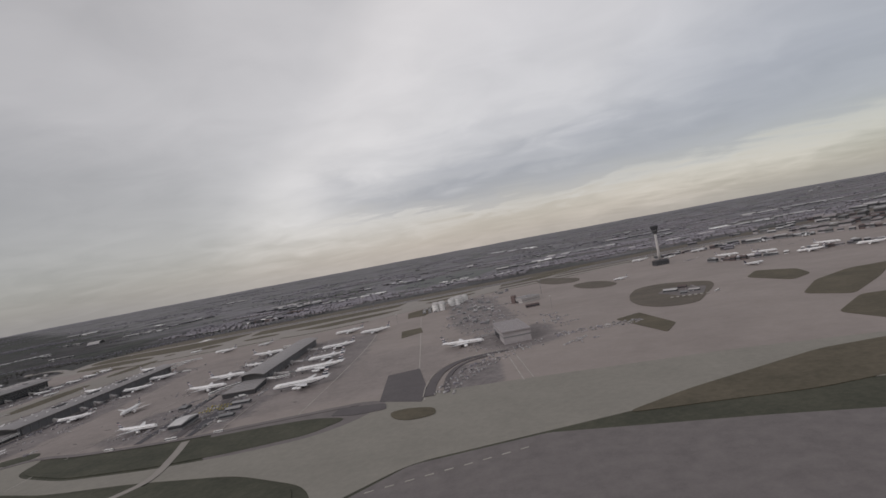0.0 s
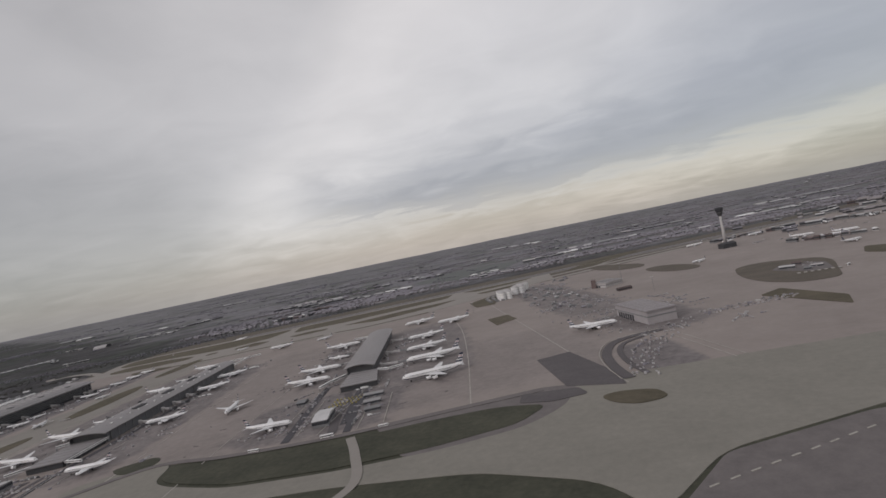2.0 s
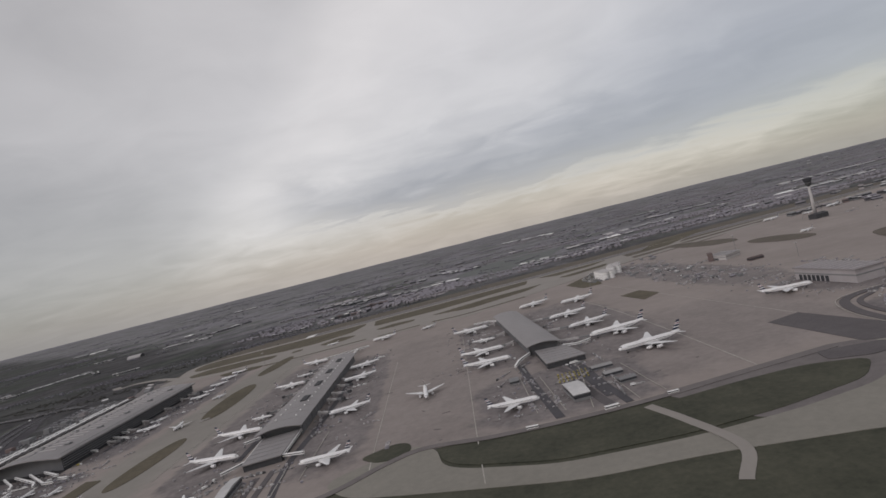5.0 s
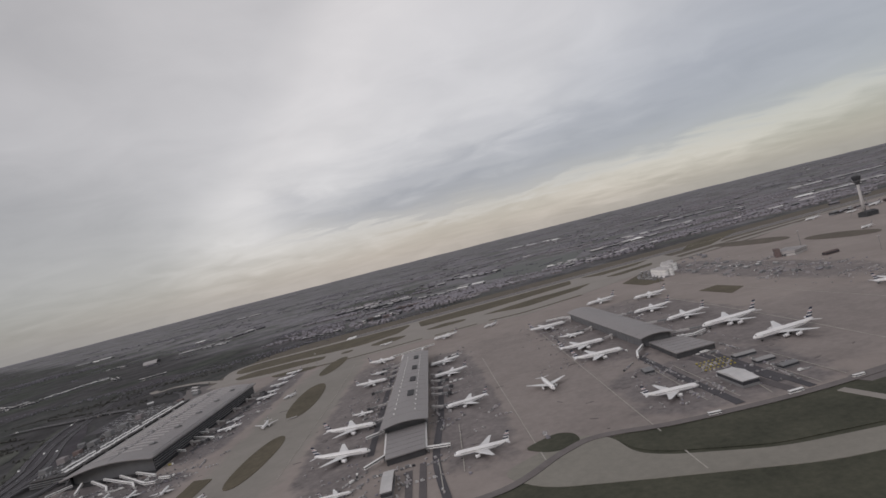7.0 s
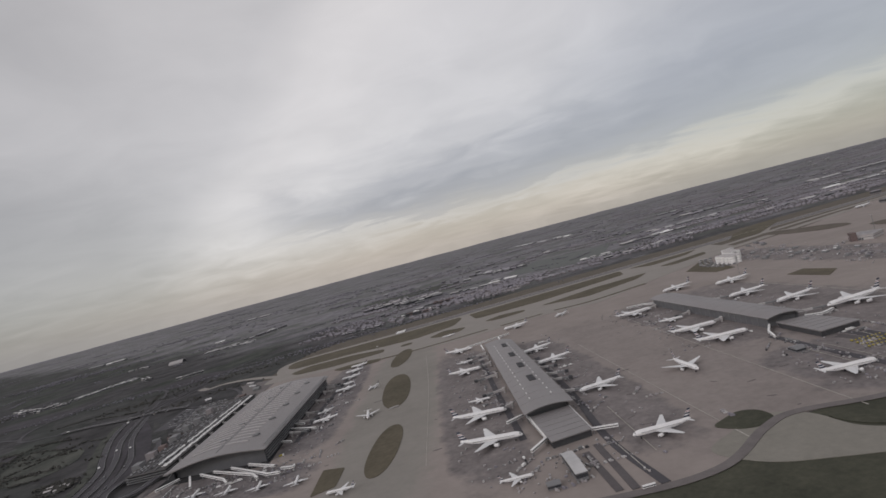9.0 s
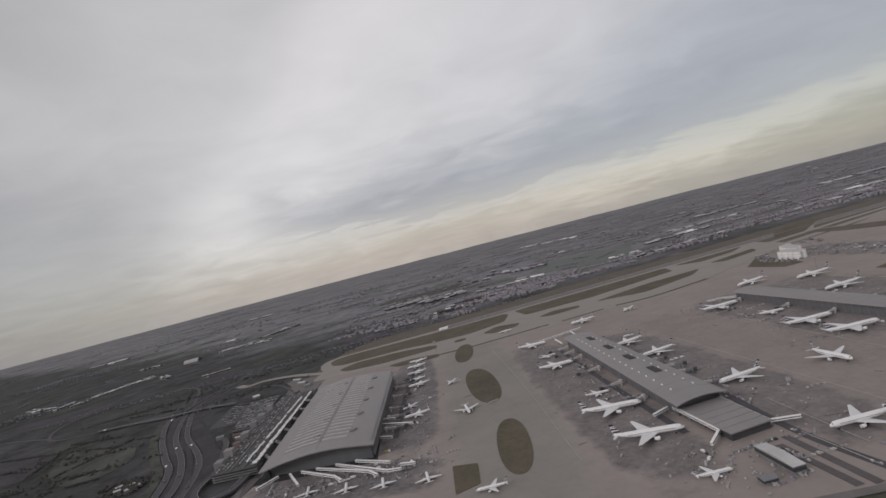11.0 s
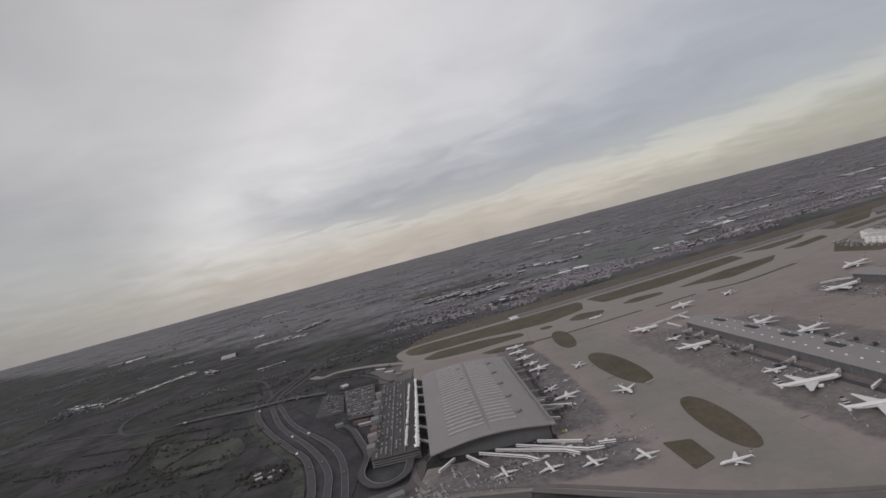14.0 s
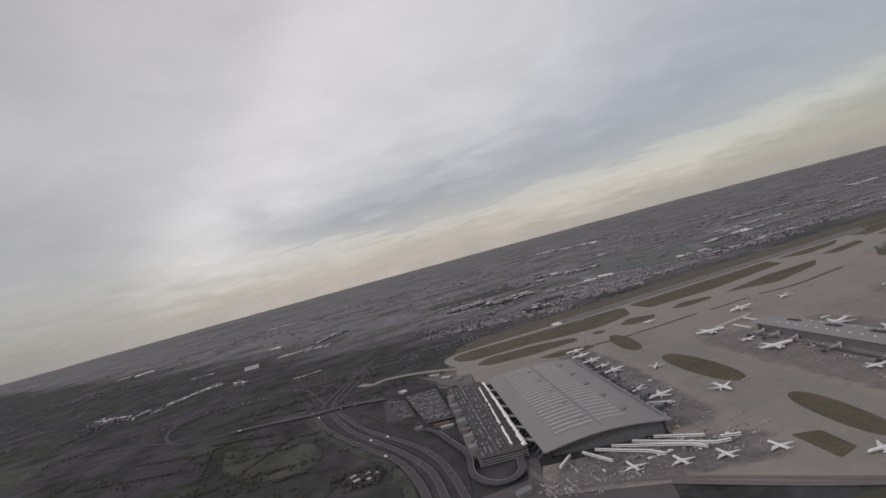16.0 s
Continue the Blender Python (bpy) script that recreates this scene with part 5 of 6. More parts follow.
def cargo_area():
    shed("cargo_shed", 1099, 42, 38, 98, 16, 8, "pinkwall", "mauve", "large cargo shed with flat mauve-grey roof")
    shed("hangar", 1144, 436, 44, 40, 9, 30, "wall", "rib", "low hangar with pale flat roof")
    fin = new("hangar_wing", Geo().prism([plan(*p) for p in ((1112, 436), (1120, 430), (1124, 446), (1117, 450))], 0, 17).mesh("hangar_wing", M["redbrown"]))
    tagged(fin, "red-brown clad annex beside low hangar", "building")
    building("cargo_shed_low", 1150, 330, 26, 10, 5, 8, "redbrown", "low reddish shed beside the hangar", "warehouse", 1)
    rnd = random.Random(41)
    for i in range(44):
        x, y = rnd.uniform(975, 1080), rnd.uniform(200, 740)
        if 1085 < x < 1160 and y < 100:
            continue
        building("cargo_hut", x, y, rnd.uniform(5, 13), rnd.uniform(4, 9), rnd.uniform(2.5, 4.5), rnd.choice((8, 12, 95)), rnd.choice(("steel", "louvre", "louvre", "mauve", "tile")), "small cargo hut amid stacked equipment", "building", group="cargo huts")
    # two tight clusters of white storage tanks
    spots = [(ox + 15 * i - 1.5 * k, oy + 4 * i + 16 * k) for ox, oy in ((930, 566), (965, 626)) for k in range(4) for i in range(2)]
    for x, y in spots:
        r, h = 7.6, 17
        x, y = plan(x, y)
        top = empty("storage_tank", x, y)
        tagged(top, "tall white cylindrical tank in a tight cluster on the apron", "storage tank", "storage tanks")
        ring = lambda z, r: [(r * math.cos(2 * math.pi * k / 24), r * math.sin(2 * math.pi * k / 24), z) for k in range(24)]
        part("shell", Geo().tube([ring(0.3, r), ring(h, r)]).mesh("shell", M["white"], False), top)
        part("roof", Geo().tube([ring(h, r + 0.25), ring(h + 0.5, r + 0.25), ring(h + 1.4, r * 0.6), ring(h + 1.8, 0.8)]).mesh("roof", M["wall"]), top)
        for z in (5.5, 11):
            part("band", Geo().tube([ring(z, r + 0.12), ring(z + 0.5, r + 0.12)], False).mesh("band", M["wall"]), top)
        part("stair", Geo().beam((r + 0.2, 0, 0.5), (r * 0.72, r * 0.72, h), 0.8, 1.2).mesh("stair", M["dark"]), top)
    for i in range(9):
        for k in range(3):
            building("storage_hut", 884 + 2.2 * i + 14 * k, 696 - 17 * i - 2 * k, 3.4, 8, 3.6, 82, ("steel", "wall", "louvre")[(i + k) % 3], "small pale equipment hut beside the storage tanks", "building", group="huts by the tanks")
    for pts, w in (([(1090, -50), (1060, -52), (1027, -69), (1008, -110), (1002, -160), (1004, -212)], 10), ([(1062, -64), (1036, -80), (1022, -112), (1018, -160), (1022, -208)], 6)):
        tagged(new("service_road", ribbon(pts, w, Z2 + 0.3).mesh("service_road", M["asphalt"])), "dark curved service road by cargo area", "road", kind="structure")
    tagged(new("kerb_line", ribbon([(1088, -44), (1058, -46), (1022, -62), (1001, -106), (995, -160), (997, -212)], 1.0, Z2 + 0.45, 0.2).mesh("kerb_line", M["line"])), "pale kerb along the curved service road", "kerb", kind="structure")
    mast = empty("light_mast", *plan(1180, 455))
    tagged(mast, "tall thin lighting mast beside hangar", "mast")
    part("pole", Geo().beam((0, 0, 0.3), (0, 0, 38), 0.6, 0.6).mesh("pole", M["louvre"]), mast)
    part("lamp_head", Geo().box(-2, -0.8, 38, 2, 0.8, 39).mesh("lamp_head", M["wall"]), mast)


def light_masts():
    spots = ((60, 520), (1180, 250))
    first = empty("light_mast", 0, 0)
    tagged(first, "tall apron lighting mast with lamp head", "mast", "apron lighting masts")
    part("pole", Geo().beam((0, 0, 0.3), (0, 0, 24), 0.4, 0.4).mesh("pole", M["louvre"]), first)
    part("lamp_head", Geo().box(-2, -0.8, 24, 2, 0.8, 25.2).mesh("lamp_head", M["wall"]), first)
    first.matrix_basis = at(*plan(860, 420))
    for x, y in spots:
        copy_thing(first, at(*plan(x, y)))


def control_tower():
    top = empty("control_tower", *plan(1502, 684))
    tagged(top, "slender pale grey control tower with dark flared cab", "control tower")
    ring = lambda z, r, n=18: [(r * math.cos(2 * math.pi * k / n), r * math.sin(2 * math.pi * k / n), z) for k in range(n)]
    part("shaft", Geo().tube([ring(12, 4.4), ring(40, 3.4), ring(82, 3.0)]).mesh("shaft", M["wall"], True), top)
    for k in range(3):
        c, d = math.cos(2.1 * k + 0.4), math.sin(2.1 * k + 0.4)
        part("stay_cable", Geo().beam((30 * c, 30 * d, 1), (3 * c, 3 * d, 74), 0.5, 0.5).mesh("stay_cable", M["louvre"]), top)
    part("collar", Geo().tube([ring(80, 3.3), ring(88, 7.2), ring(89.5, 7.2)]).mesh("collar", M["dark"]), top)
    cab = part("cab", Geo().tube([ring(89.5, 7.0), ring(93, 8.2), ring(99, 10.2), ring(100, 9.6)]).mesh("cab", M["glass"]), top, None, "dark glazed tower cab")
    part("gallery_rail", Geo().tube([ring(89.5, 8.8), ring(90.4, 8.8), ring(90.4, 8.4), ring(89.5, 8.4)]).mesh("gallery_rail", M["louvre"]), cab)
    part("cab_roof", Geo().tube([ring(100, 10.4), ring(101.4, 10.2), ring(103, 5)]).mesh("cab_roof", M["dark"]), top)
    part("antenna", Geo().beam((0, 0, 103), (0, 0, 112), 0.5, 0.5).mesh("antenna", M["louvre"]), top)
    building("office_block", 1498, 668, 34, 24, 11, 10, "dark", "dark glazed block at the control tower's foot", "building", 3)


def eastern_terminals():
    rnd = random.Random(5)
    # two long broken rows of piers, then the crowded terminal core behind them
    def row(line, depth, low, high, kinds, gap):
        pts = spline(line, 0.04)
        run = 0.0
        last = pts[0]
        for p in pts[1:]:
            d = p - last
            if d.length < run:
                continue
            length = rnd.uniform(0.35, 1.1) * depth
            tn = math.degrees(math.atan2(d.y, d.x)) + rnd.uniform(-4, 4)
            off = rnd.uniform(-0.5, 0.5) * depth
            n = Vector((-d.y, d.x)).normalized() * off
            building("terminal_block", p.x + n.x, p.y + n.y, length, rnd.uniform(0.4, 1.0) * depth, rnd.uniform(low, high), tn + rnd.choice((0, 0, 90)), rnd.choice(kinds), rnd.choice(("flat-roofed pier section with window bands", "low flat terminal pier section with dark windows")), "terminal building", 1, "older terminal blocks")
            run = length * 0.9 + (rnd.uniform(4, 14) if rnd.random() < gap else 0)
            last = p
    row([(1560, 520), (1618, 455), (1720, 405), (1850, 365), (2000, 330)], 15, 4, 10, ("louvre", "steel", "steel", "wall", "redbrown", "tile", "white", "mauve"), 0.12)
    row([(1470, 862), (1570, 892), (1700, 850), (1830, 780), (1930, 690), (2020, 600)], 17, 5, 12, ("redbrown", "steel", "mauve", "louvre", "wall", "tile"), 0.3)
    row([(1900, 930), (2000, 850), (2100, 740)], 34, 9, 14, ("steel", "louvre", "mauve"), 0.8)
    row([(2080, 1160), (2200, 1010), (2300, 860)], 48, 12, 24, ("steel", "louvre", "wall", "mauve"), 0.9)
    row([(2400, 1450), (2520, 1280), (2640, 1100)], 60, 10, 16, ("steel", "rib"), 0.9)
    for i in range(46):
        a = rnd.random()
        building("airport_shed", 1640 + 820 * a + rnd.uniform(-80, 80), 840 + 330 * a + rnd.uniform(-150, 300), rnd.uniform(12, 40), rnd.uniform(9, 22), rnd.uniform(5, 14), rnd.uniform(-40, 20), rnd.choice(("steel", "wall", "louvre", "tile", "redbrown", "mauve")), "small airport building amid the terminals", "building", 1, "airport sheds")
    for x, y, sx, sy, sz, mt in ((1372, 190, 22, 10, 5, "steel"), (1398, 210, 14, 9, 5, "redbrown"), (1400, 160, 16, 7, 4, "wall"), (1380, 150, 10, 8, 4, "louvre")):
        building("fire_station_block", x, y, sx, sy, sz, -30, mt, "small pale building inside the grass island", "building", 1)
    for i in range(7):
        sheet("marking", [(1352 + 8 * i, 128 - 3 * i), (1356 + 8 * i, 126.5 - 3 * i), (1359 + 8 * i, 134 - 3 * i), (1355 + 8 * i, 135.5 - 3 * i)], Z2 + 0.6, M["line"], "white painted bay bar beside service yard", "marking")


def estate(rnd, a, b, depth, rows, length, mats, height=(5, 9), label="long pale-roofed warehouse beyond the airfield", name="warehouse"):
    """Buildings in a few broken rows from a to b."""
    a, b = Vector(a), Vector(b)
    d = (b - a).normalized()
    side = Vector((-d.y, d.x))
    turn = math.degrees(math.atan2(d.y, d.x))
    for r in range(rows):
        run = rnd.uniform(0, length * 0.4)
        while run < (b - a).length:
            L = length * rnd.uniform(0.25, 0.9)
            p = a + d * (run + L / 2) + side * ((r + 0.5) * depth + rnd.uniform(-0.2, 0.2) * depth)
            building(name, p.x, p.y, L, depth * rnd.uniform(0.3, 0.6), rnd.uniform(*height), turn + rnd.uniform(-5, 5), rnd.choice(mats), label, "warehouse" if name == "warehouse" else "building", 1, "distant buildings")
            run += L + rnd.uniform(0.08, 0.4) * length


def far_buildings():
    rnd = random.Random(17)
    pale, grey = ("white", "steel", "steel", "steel", "wall", "louvre"), ("steel", "louvre", "tile", "wall")
    # hotels and sheds north of the runway
    estate(rnd, (-152, 1690), (40, 1760), 34, 3, 44, ("wall", "steel", "tile"), (10, 16), "pale hotel block north of the runway", "hotel_block")
    estate(rnd, (39, 1540), (210, 1630), 40, 3, 46, ("wall", "steel", "louvre"), (10, 16), "pale hotel block north of the runway", "hotel_block")
    estate(rnd, (52, 1170), (180, 1150), 20, 3, 36, ("steel", "dark", "redbrown", "white"))
    estate(rnd, (160, 1300), (215, 1290), 24, 2, 26, ("redbrown", "redbrown", "brick"), (7, 12), "red brick block north of the runway", "brick_block")
    estate(rnd, (221, 1530), (360, 1490), 34, 2, 50, grey)
    estate(rnd, (375, 1560), (495, 1500), 44, 2, 62, ("white", "white", "steel"))
    estate(rnd, (735, 1480), (860, 1440), 40, 2, 54, pale)
    estate(rnd, (539, 1222), (610, 1210), 18, 1, 40, pale)
    estate(rnd, (-140, 1090), (-10, 1074), 14, 2, 16, grey)
    estate(rnd, (880, 1330), (1150, 1370), 30, 2, 60, grey)
    estate(rnd, (1000, 1700), (1300, 1760), 50, 2, 90, pale)
    estate(rnd, (1250, 1990), (1600, 2060), 60, 2, 110, pale)
    estate(rnd, (1500, 1500), (1900, 1560), 40, 2, 80, grey)
    estate(rnd, (330, 2300), (520, 2000), 60, 2, 60, ("tile", "louvre", "steel"))
    estate(rnd, (749, 2606), (860, 2600), 60, 1, 70, pale)
    estate(rnd, (900, 4900), (1340, 4200), 120, 1, 150, pale)
    estate(rnd, (1700, 2560), (2000, 2620), 70, 2, 120, grey)
    estate(rnd, (2000, 1750), (2500, 1850), 60, 2, 110, pale)
    estate(rnd, (2500, 2600), (3100, 2700), 80, 2, 150, pale)
    estate(rnd, (2700, 1900), (3400, 2050), 60, 2, 120, grey)
    estate(rnd, (1900, 3500), (2300, 3600), 100, 1, 180, pale)
    # scattered clusters west of the motorway
    estate(rnd, (-2430, 3172), (-2140, 3160), 110, 1, 120, pale)
    estate(rnd, (-1180, 1310), (-1070, 1530), 16, 3, 26, ("white", "steel", "steel", "tile", "louvre"), (3, 6))
    estate(rnd, (-1377, 1962), (-1260, 1934), 30, 1, 40, pale)
    estate(rnd, (-960, 1850), (-715, 1790), 24, 4, 40, ("steel", "steel", "louvre", "wall"), (3, 6))
    estate(rnd, (-1131, 2361), (-1063, 2347), 60, 1, 60, ("white",))
    estate(rnd, (-782, 2026), (-685, 2240), 40, 2, 70, ("steel", "tile"))
    estate(rnd, (-703, 1100), (-612, 1114), 14, 2, 18, pale)
    estate(rnd, (-1260, 1231), (-1224, 1295), 20, 2, 24, pale)
    estate(rnd, (-1180, 1215), (-1165, 1268), 16, 2, 20, pale)
    estate(rnd, (-1195, 1350), (-1050, 1500), 14, 3, 22, ("white", "steel", "louvre"), (3, 5))
    estate(rnd, (-1504, 1402), (-1341, 1297), 20, 2, 40, pale)
    estate(rnd, (-1003, 1417), (-930, 1330), 18, 2, 26, pale)
    estate(rnd, (-922, 1826), (-788, 1847), 30, 2, 50, ("steel", "wall", "steel"))
    estate(rnd, (-1700, 4320), (-1500, 4323), 90, 1, 120, pale)
    # the round-roofed hangar
    top = empty("round_hangar", -1030, 1772, 0, 8)
    tagged(top, "pale arched hangar with open dark end", "hangar")
    arc = lambda x, k: [(x, 26 * k * math.cos(math.pi * t / 10), 13 * k * math.sin(math.pi * t / 10)) for t in range(11)]
    part("shell", Geo().tube([arc(-30, 1), arc(30, 1)], cap=False).mesh("shell", M["rib"]), top)
    part("end_wall", Geo().tube([arc(-28, 0.97), arc(-27, 0.97)]).mesh("end_wall", M["louvre"]), top)
    part("end_wall", Geo().tube([arc(27, 0.97), arc(28, 0.97)]).mesh("end_wall", M["dark"]), top)
    for i in range(130):
        x = rnd.uniform(-200, 4200)
        y = 1150 + 0.15 * max(x, 0) + abs(rnd.gauss(0, 1)) * 1300
        if 480 < x < 1050 and 1480 < y < 2250:
            continue
        building("estate_building", x, y, rnd.uniform(14, 40), rnd.uniform(9, 18), rnd.uniform(5, 12), rnd.uniform(-15, 25), rnd.choice(("steel", "louvre", "tile", "tile")), "grey estate building among trees and houses", "building", 1, "estate buildings")
    for x, y, hh in ((5000, 6300, 44), (5150, 6200, 36), (4300, 5200, 34)):
        building("tower_block", x, y, 34, 26, hh, 0, "steel", "pale high-rise block on the horizon", "building", 0, "distant tower blocks")


def houses():
    """Suburban houses, row by row, too many and too far to count."""
    rnd = random.Random(31)
    g = Geo()
    for i in range(420):
        far = rnd.random() ** 2.6
        x = rnd.uniform(-2600 - 5000 * far, 4200 + 5000 * far)
        y = 1150 + 0.15 * max(x, 0) + far * 7500
        if x < -300 or 480 < x < 1050 and 1480 < y < 2250:
            continue
        turn = rnd.uniform(-30, 40)
        c, s = math.cos(radians(turn)), math.sin(radians(turn))
        for j in range(rnd.randint(14, 34)):
            for side in (0, 1):
                if rnd.random() < 0.3:
                    continue
                px, py = x + c * j * 13 - s * side * 34 + rnd.uniform(-4, 4), y + s * j * 13 + c * side * 34 + rnd.uniform(-6, 6)
                w, d, h = rnd.uniform(7, 11), rnd.uniform(7, 9), rnd.uniform(4.5, 6.5)
                cc, ss = c, s
                P = lambda a, b, z: (px + cc * a - ss * b, py + ss * a + cc * b, z)
                v = [P(-w / 2, -d / 2, 0), P(w / 2, -d / 2, 0), P(w / 2, d / 2, 0), P(-w / 2, d / 2, 0), P(-w / 2, -d / 2, h), P(w / 2, -d / 2, h), P(w / 2, d / 2, h), P(-w / 2, d / 2, h), P(-w / 2, 0, h + 3), P(w / 2, 0, h + 3)]
                g.add(v, [(0, 1, 5, 4), (1, 2, 6, 5), (2, 3, 7, 6), (3, 0, 4, 7), (4, 5, 9, 8), (6, 7, 8, 9), (5, 6, 9), (7, 4, 8)])
    me = g.mesh("houses", [M["brick"], M["tile"]])
    for i, p in enumerate(me.polygons):
        p.material_index = 1 if i % 8 in (4, 5) else 0
    tagged(new("houses", me), "many small brick houses with slate roofs", "houses", kind="stuff")


def clump(g, x, y, r, h, rnd):
    """One bare winter tree or bush: a leaning trunk and a ragged crown of overlapping twig masses."""
    g.add([(x - 0.3, y, 0), (x + 0.3, y, 0), (x, y + 0.3, 0), (x, y, h * 0.6)], [(0, 1, 3), (1, 2, 3), (2, 0, 3)])
    for k in range(3):
        ox, oy, oz = x + rnd.uniform(-0.5, 0.5) * r, y + rnd.uniform(-0.5, 0.5) * r, h * rnd.uniform(0.35, 0.75)
        n = 5
        a0 = rnd.random() * 6
        low = [(ox + r * rnd.uniform(0.4, 0.8) * math.cos(a0 + 2 * math.pi * i / n), oy + r * rnd.uniform(0.4, 0.8) * math.sin(a0 + 2 * math.pi * i / n), oz + h * rnd.uniform(-0.2, 0.15)) for i in range(n)]
        g.add(low + [(ox + rnd.uniform(-0.2, 0.2) * r, oy, oz + h * rnd.uniform(0.3, 0.45)), (ox, oy, oz - h * 0.3)], [(i, (i + 1) % n, n) for i in range(n)] + [((i + 1) % n, i, n + 1) for i in range(n)])


def woods():
    rnd = random.Random(77)
    g, near = Geo(), Geo()
    # hedgerows and belts of trees
    for i in range(250):
        x = rnd.uniform(-2200, 4600)
        y = rnd.uniform(950, 5200) if x > -300 else rnd.uniform(-100, 5200)
        if x > -280 and y < 1090 + 0.16 * x:
            continue
        if x > -600 and x < -180 and y < 820:
            continue
        turn = rnd.choice((0.15, 1.6, 1.3, 0.6, -0.6, -1.0)) + rnd.uniform(-0.3, 0.3)
        n = rnd.randint(14, 60)
        for j in range(n):
            d = j * rnd.uniform(3.6, 4.6)
            px, py = x + math.cos(turn) * d + rnd.gauss(0, 5), y + math.sin(turn) * d + rnd.gauss(0, 8)
            if px > -260 and py < 1075 + 0.16 * px or -600 < px < -180 and py < 760:
                continue
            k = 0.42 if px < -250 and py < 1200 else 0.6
            # near trees keep the dark scrub colour, far ones get the haze-lightened one
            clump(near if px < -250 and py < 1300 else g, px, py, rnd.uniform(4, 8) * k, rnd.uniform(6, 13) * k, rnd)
    # hedges round the western fields
    for a, b in (((-600, 296), (-545, 445)), ((-551, 438), (-480, 415)), ((-764, 487), (-655, 546)), ((-742, 551), (-600, 500)), ((-690, 475), (-560, 410)), ((-640, 200), (-470, 215)), ((-640, 330), (-556, 228)), ((-900, 560), (-720, 490)), ((-720, 490), (-680, 330)), ((-560, 700), (-620, 860)), ((-830, 720), (-600, 770)), ((-700, 700), (-540, 640)), ((-480, 160), (-430, 60)), ((-1000, 500), (-760, 420))):
        n = int(math.dist(a, b) / 2.6)
        for j in range(n):
            t = j / n
            if noise.noise((a[0] + j * 0.13, b[1], 0)) > -0.25:
                clump(near, a[0] + (b[0] - a[0]) * t + rnd.gauss(0, 1.5), a[1] + (b[1] - a[1]) * t + rnd.gauss(0, 1.5), rnd.uniform(2, 4), rnd.uniform(2, 4.5), rnd)
    # woods
    for i in range(170):
        far = rnd.random() ** 1.3
        x, y = rnd.uniform(-3400 - 6000 * far, 4400 + 6000 * far), 1250 + 9500 * far
        if x > -200 and y < 1300 + 0.16 * x or 430 < x < 1050 and 1380 < y < 2250:
            continue
        sx, sy = rnd.uniform(40, 190) * (1 + far), rnd.uniform(20, 60) * (1 + far)
        for j in range(rnd.randint(30, 80)):
            clump(g, x + rnd.gauss(0, 1) * sx, max(y + rnd.gauss(0, 1) * sy, 1100 + 0.16 * max(x, 0)), rnd.uniform(4, 8) * (1 + far), rnd.uniform(5, 10), rnd)
    # scrub beside the motorway and round the western fields
    for cx, cy, sx, sy, n in ((-378, 122, 18, 16, 120), (-400, 150, 10, 8, 30), (-530, 262, 40, 4, 60), (-560, 372, 50, 4, 50), (-620, 260, 60, 20, 70), (-560, 120, 40, 20, 60), (-700, 420, 70, 14, 60), (-440, 600, 40, 22, 50), (-620, 760, 80, 20, 70), (-420, 850, 120, 16, 110), (-300, 930, 120, 14, 110), (-800, 940, 160, 20, 110), (-480, 20, 50, 20, 60), (-340, 640, 30, 10, 30), (-700, 150, 60, 16, 50), (-150, 985, 120, 10, 90), (100, 1010, 160, 10, 90)):
        for j in range(n):
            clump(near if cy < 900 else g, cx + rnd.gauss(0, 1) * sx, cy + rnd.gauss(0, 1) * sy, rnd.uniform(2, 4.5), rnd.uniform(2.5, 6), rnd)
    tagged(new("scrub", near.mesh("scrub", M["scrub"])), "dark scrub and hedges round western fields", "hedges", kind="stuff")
    tagged(new("bare_trees", g.mesh("bare_trees", M["hazed_wood"])), "bare winter hedgerows and woods across farmland", "trees", kind="stuff")


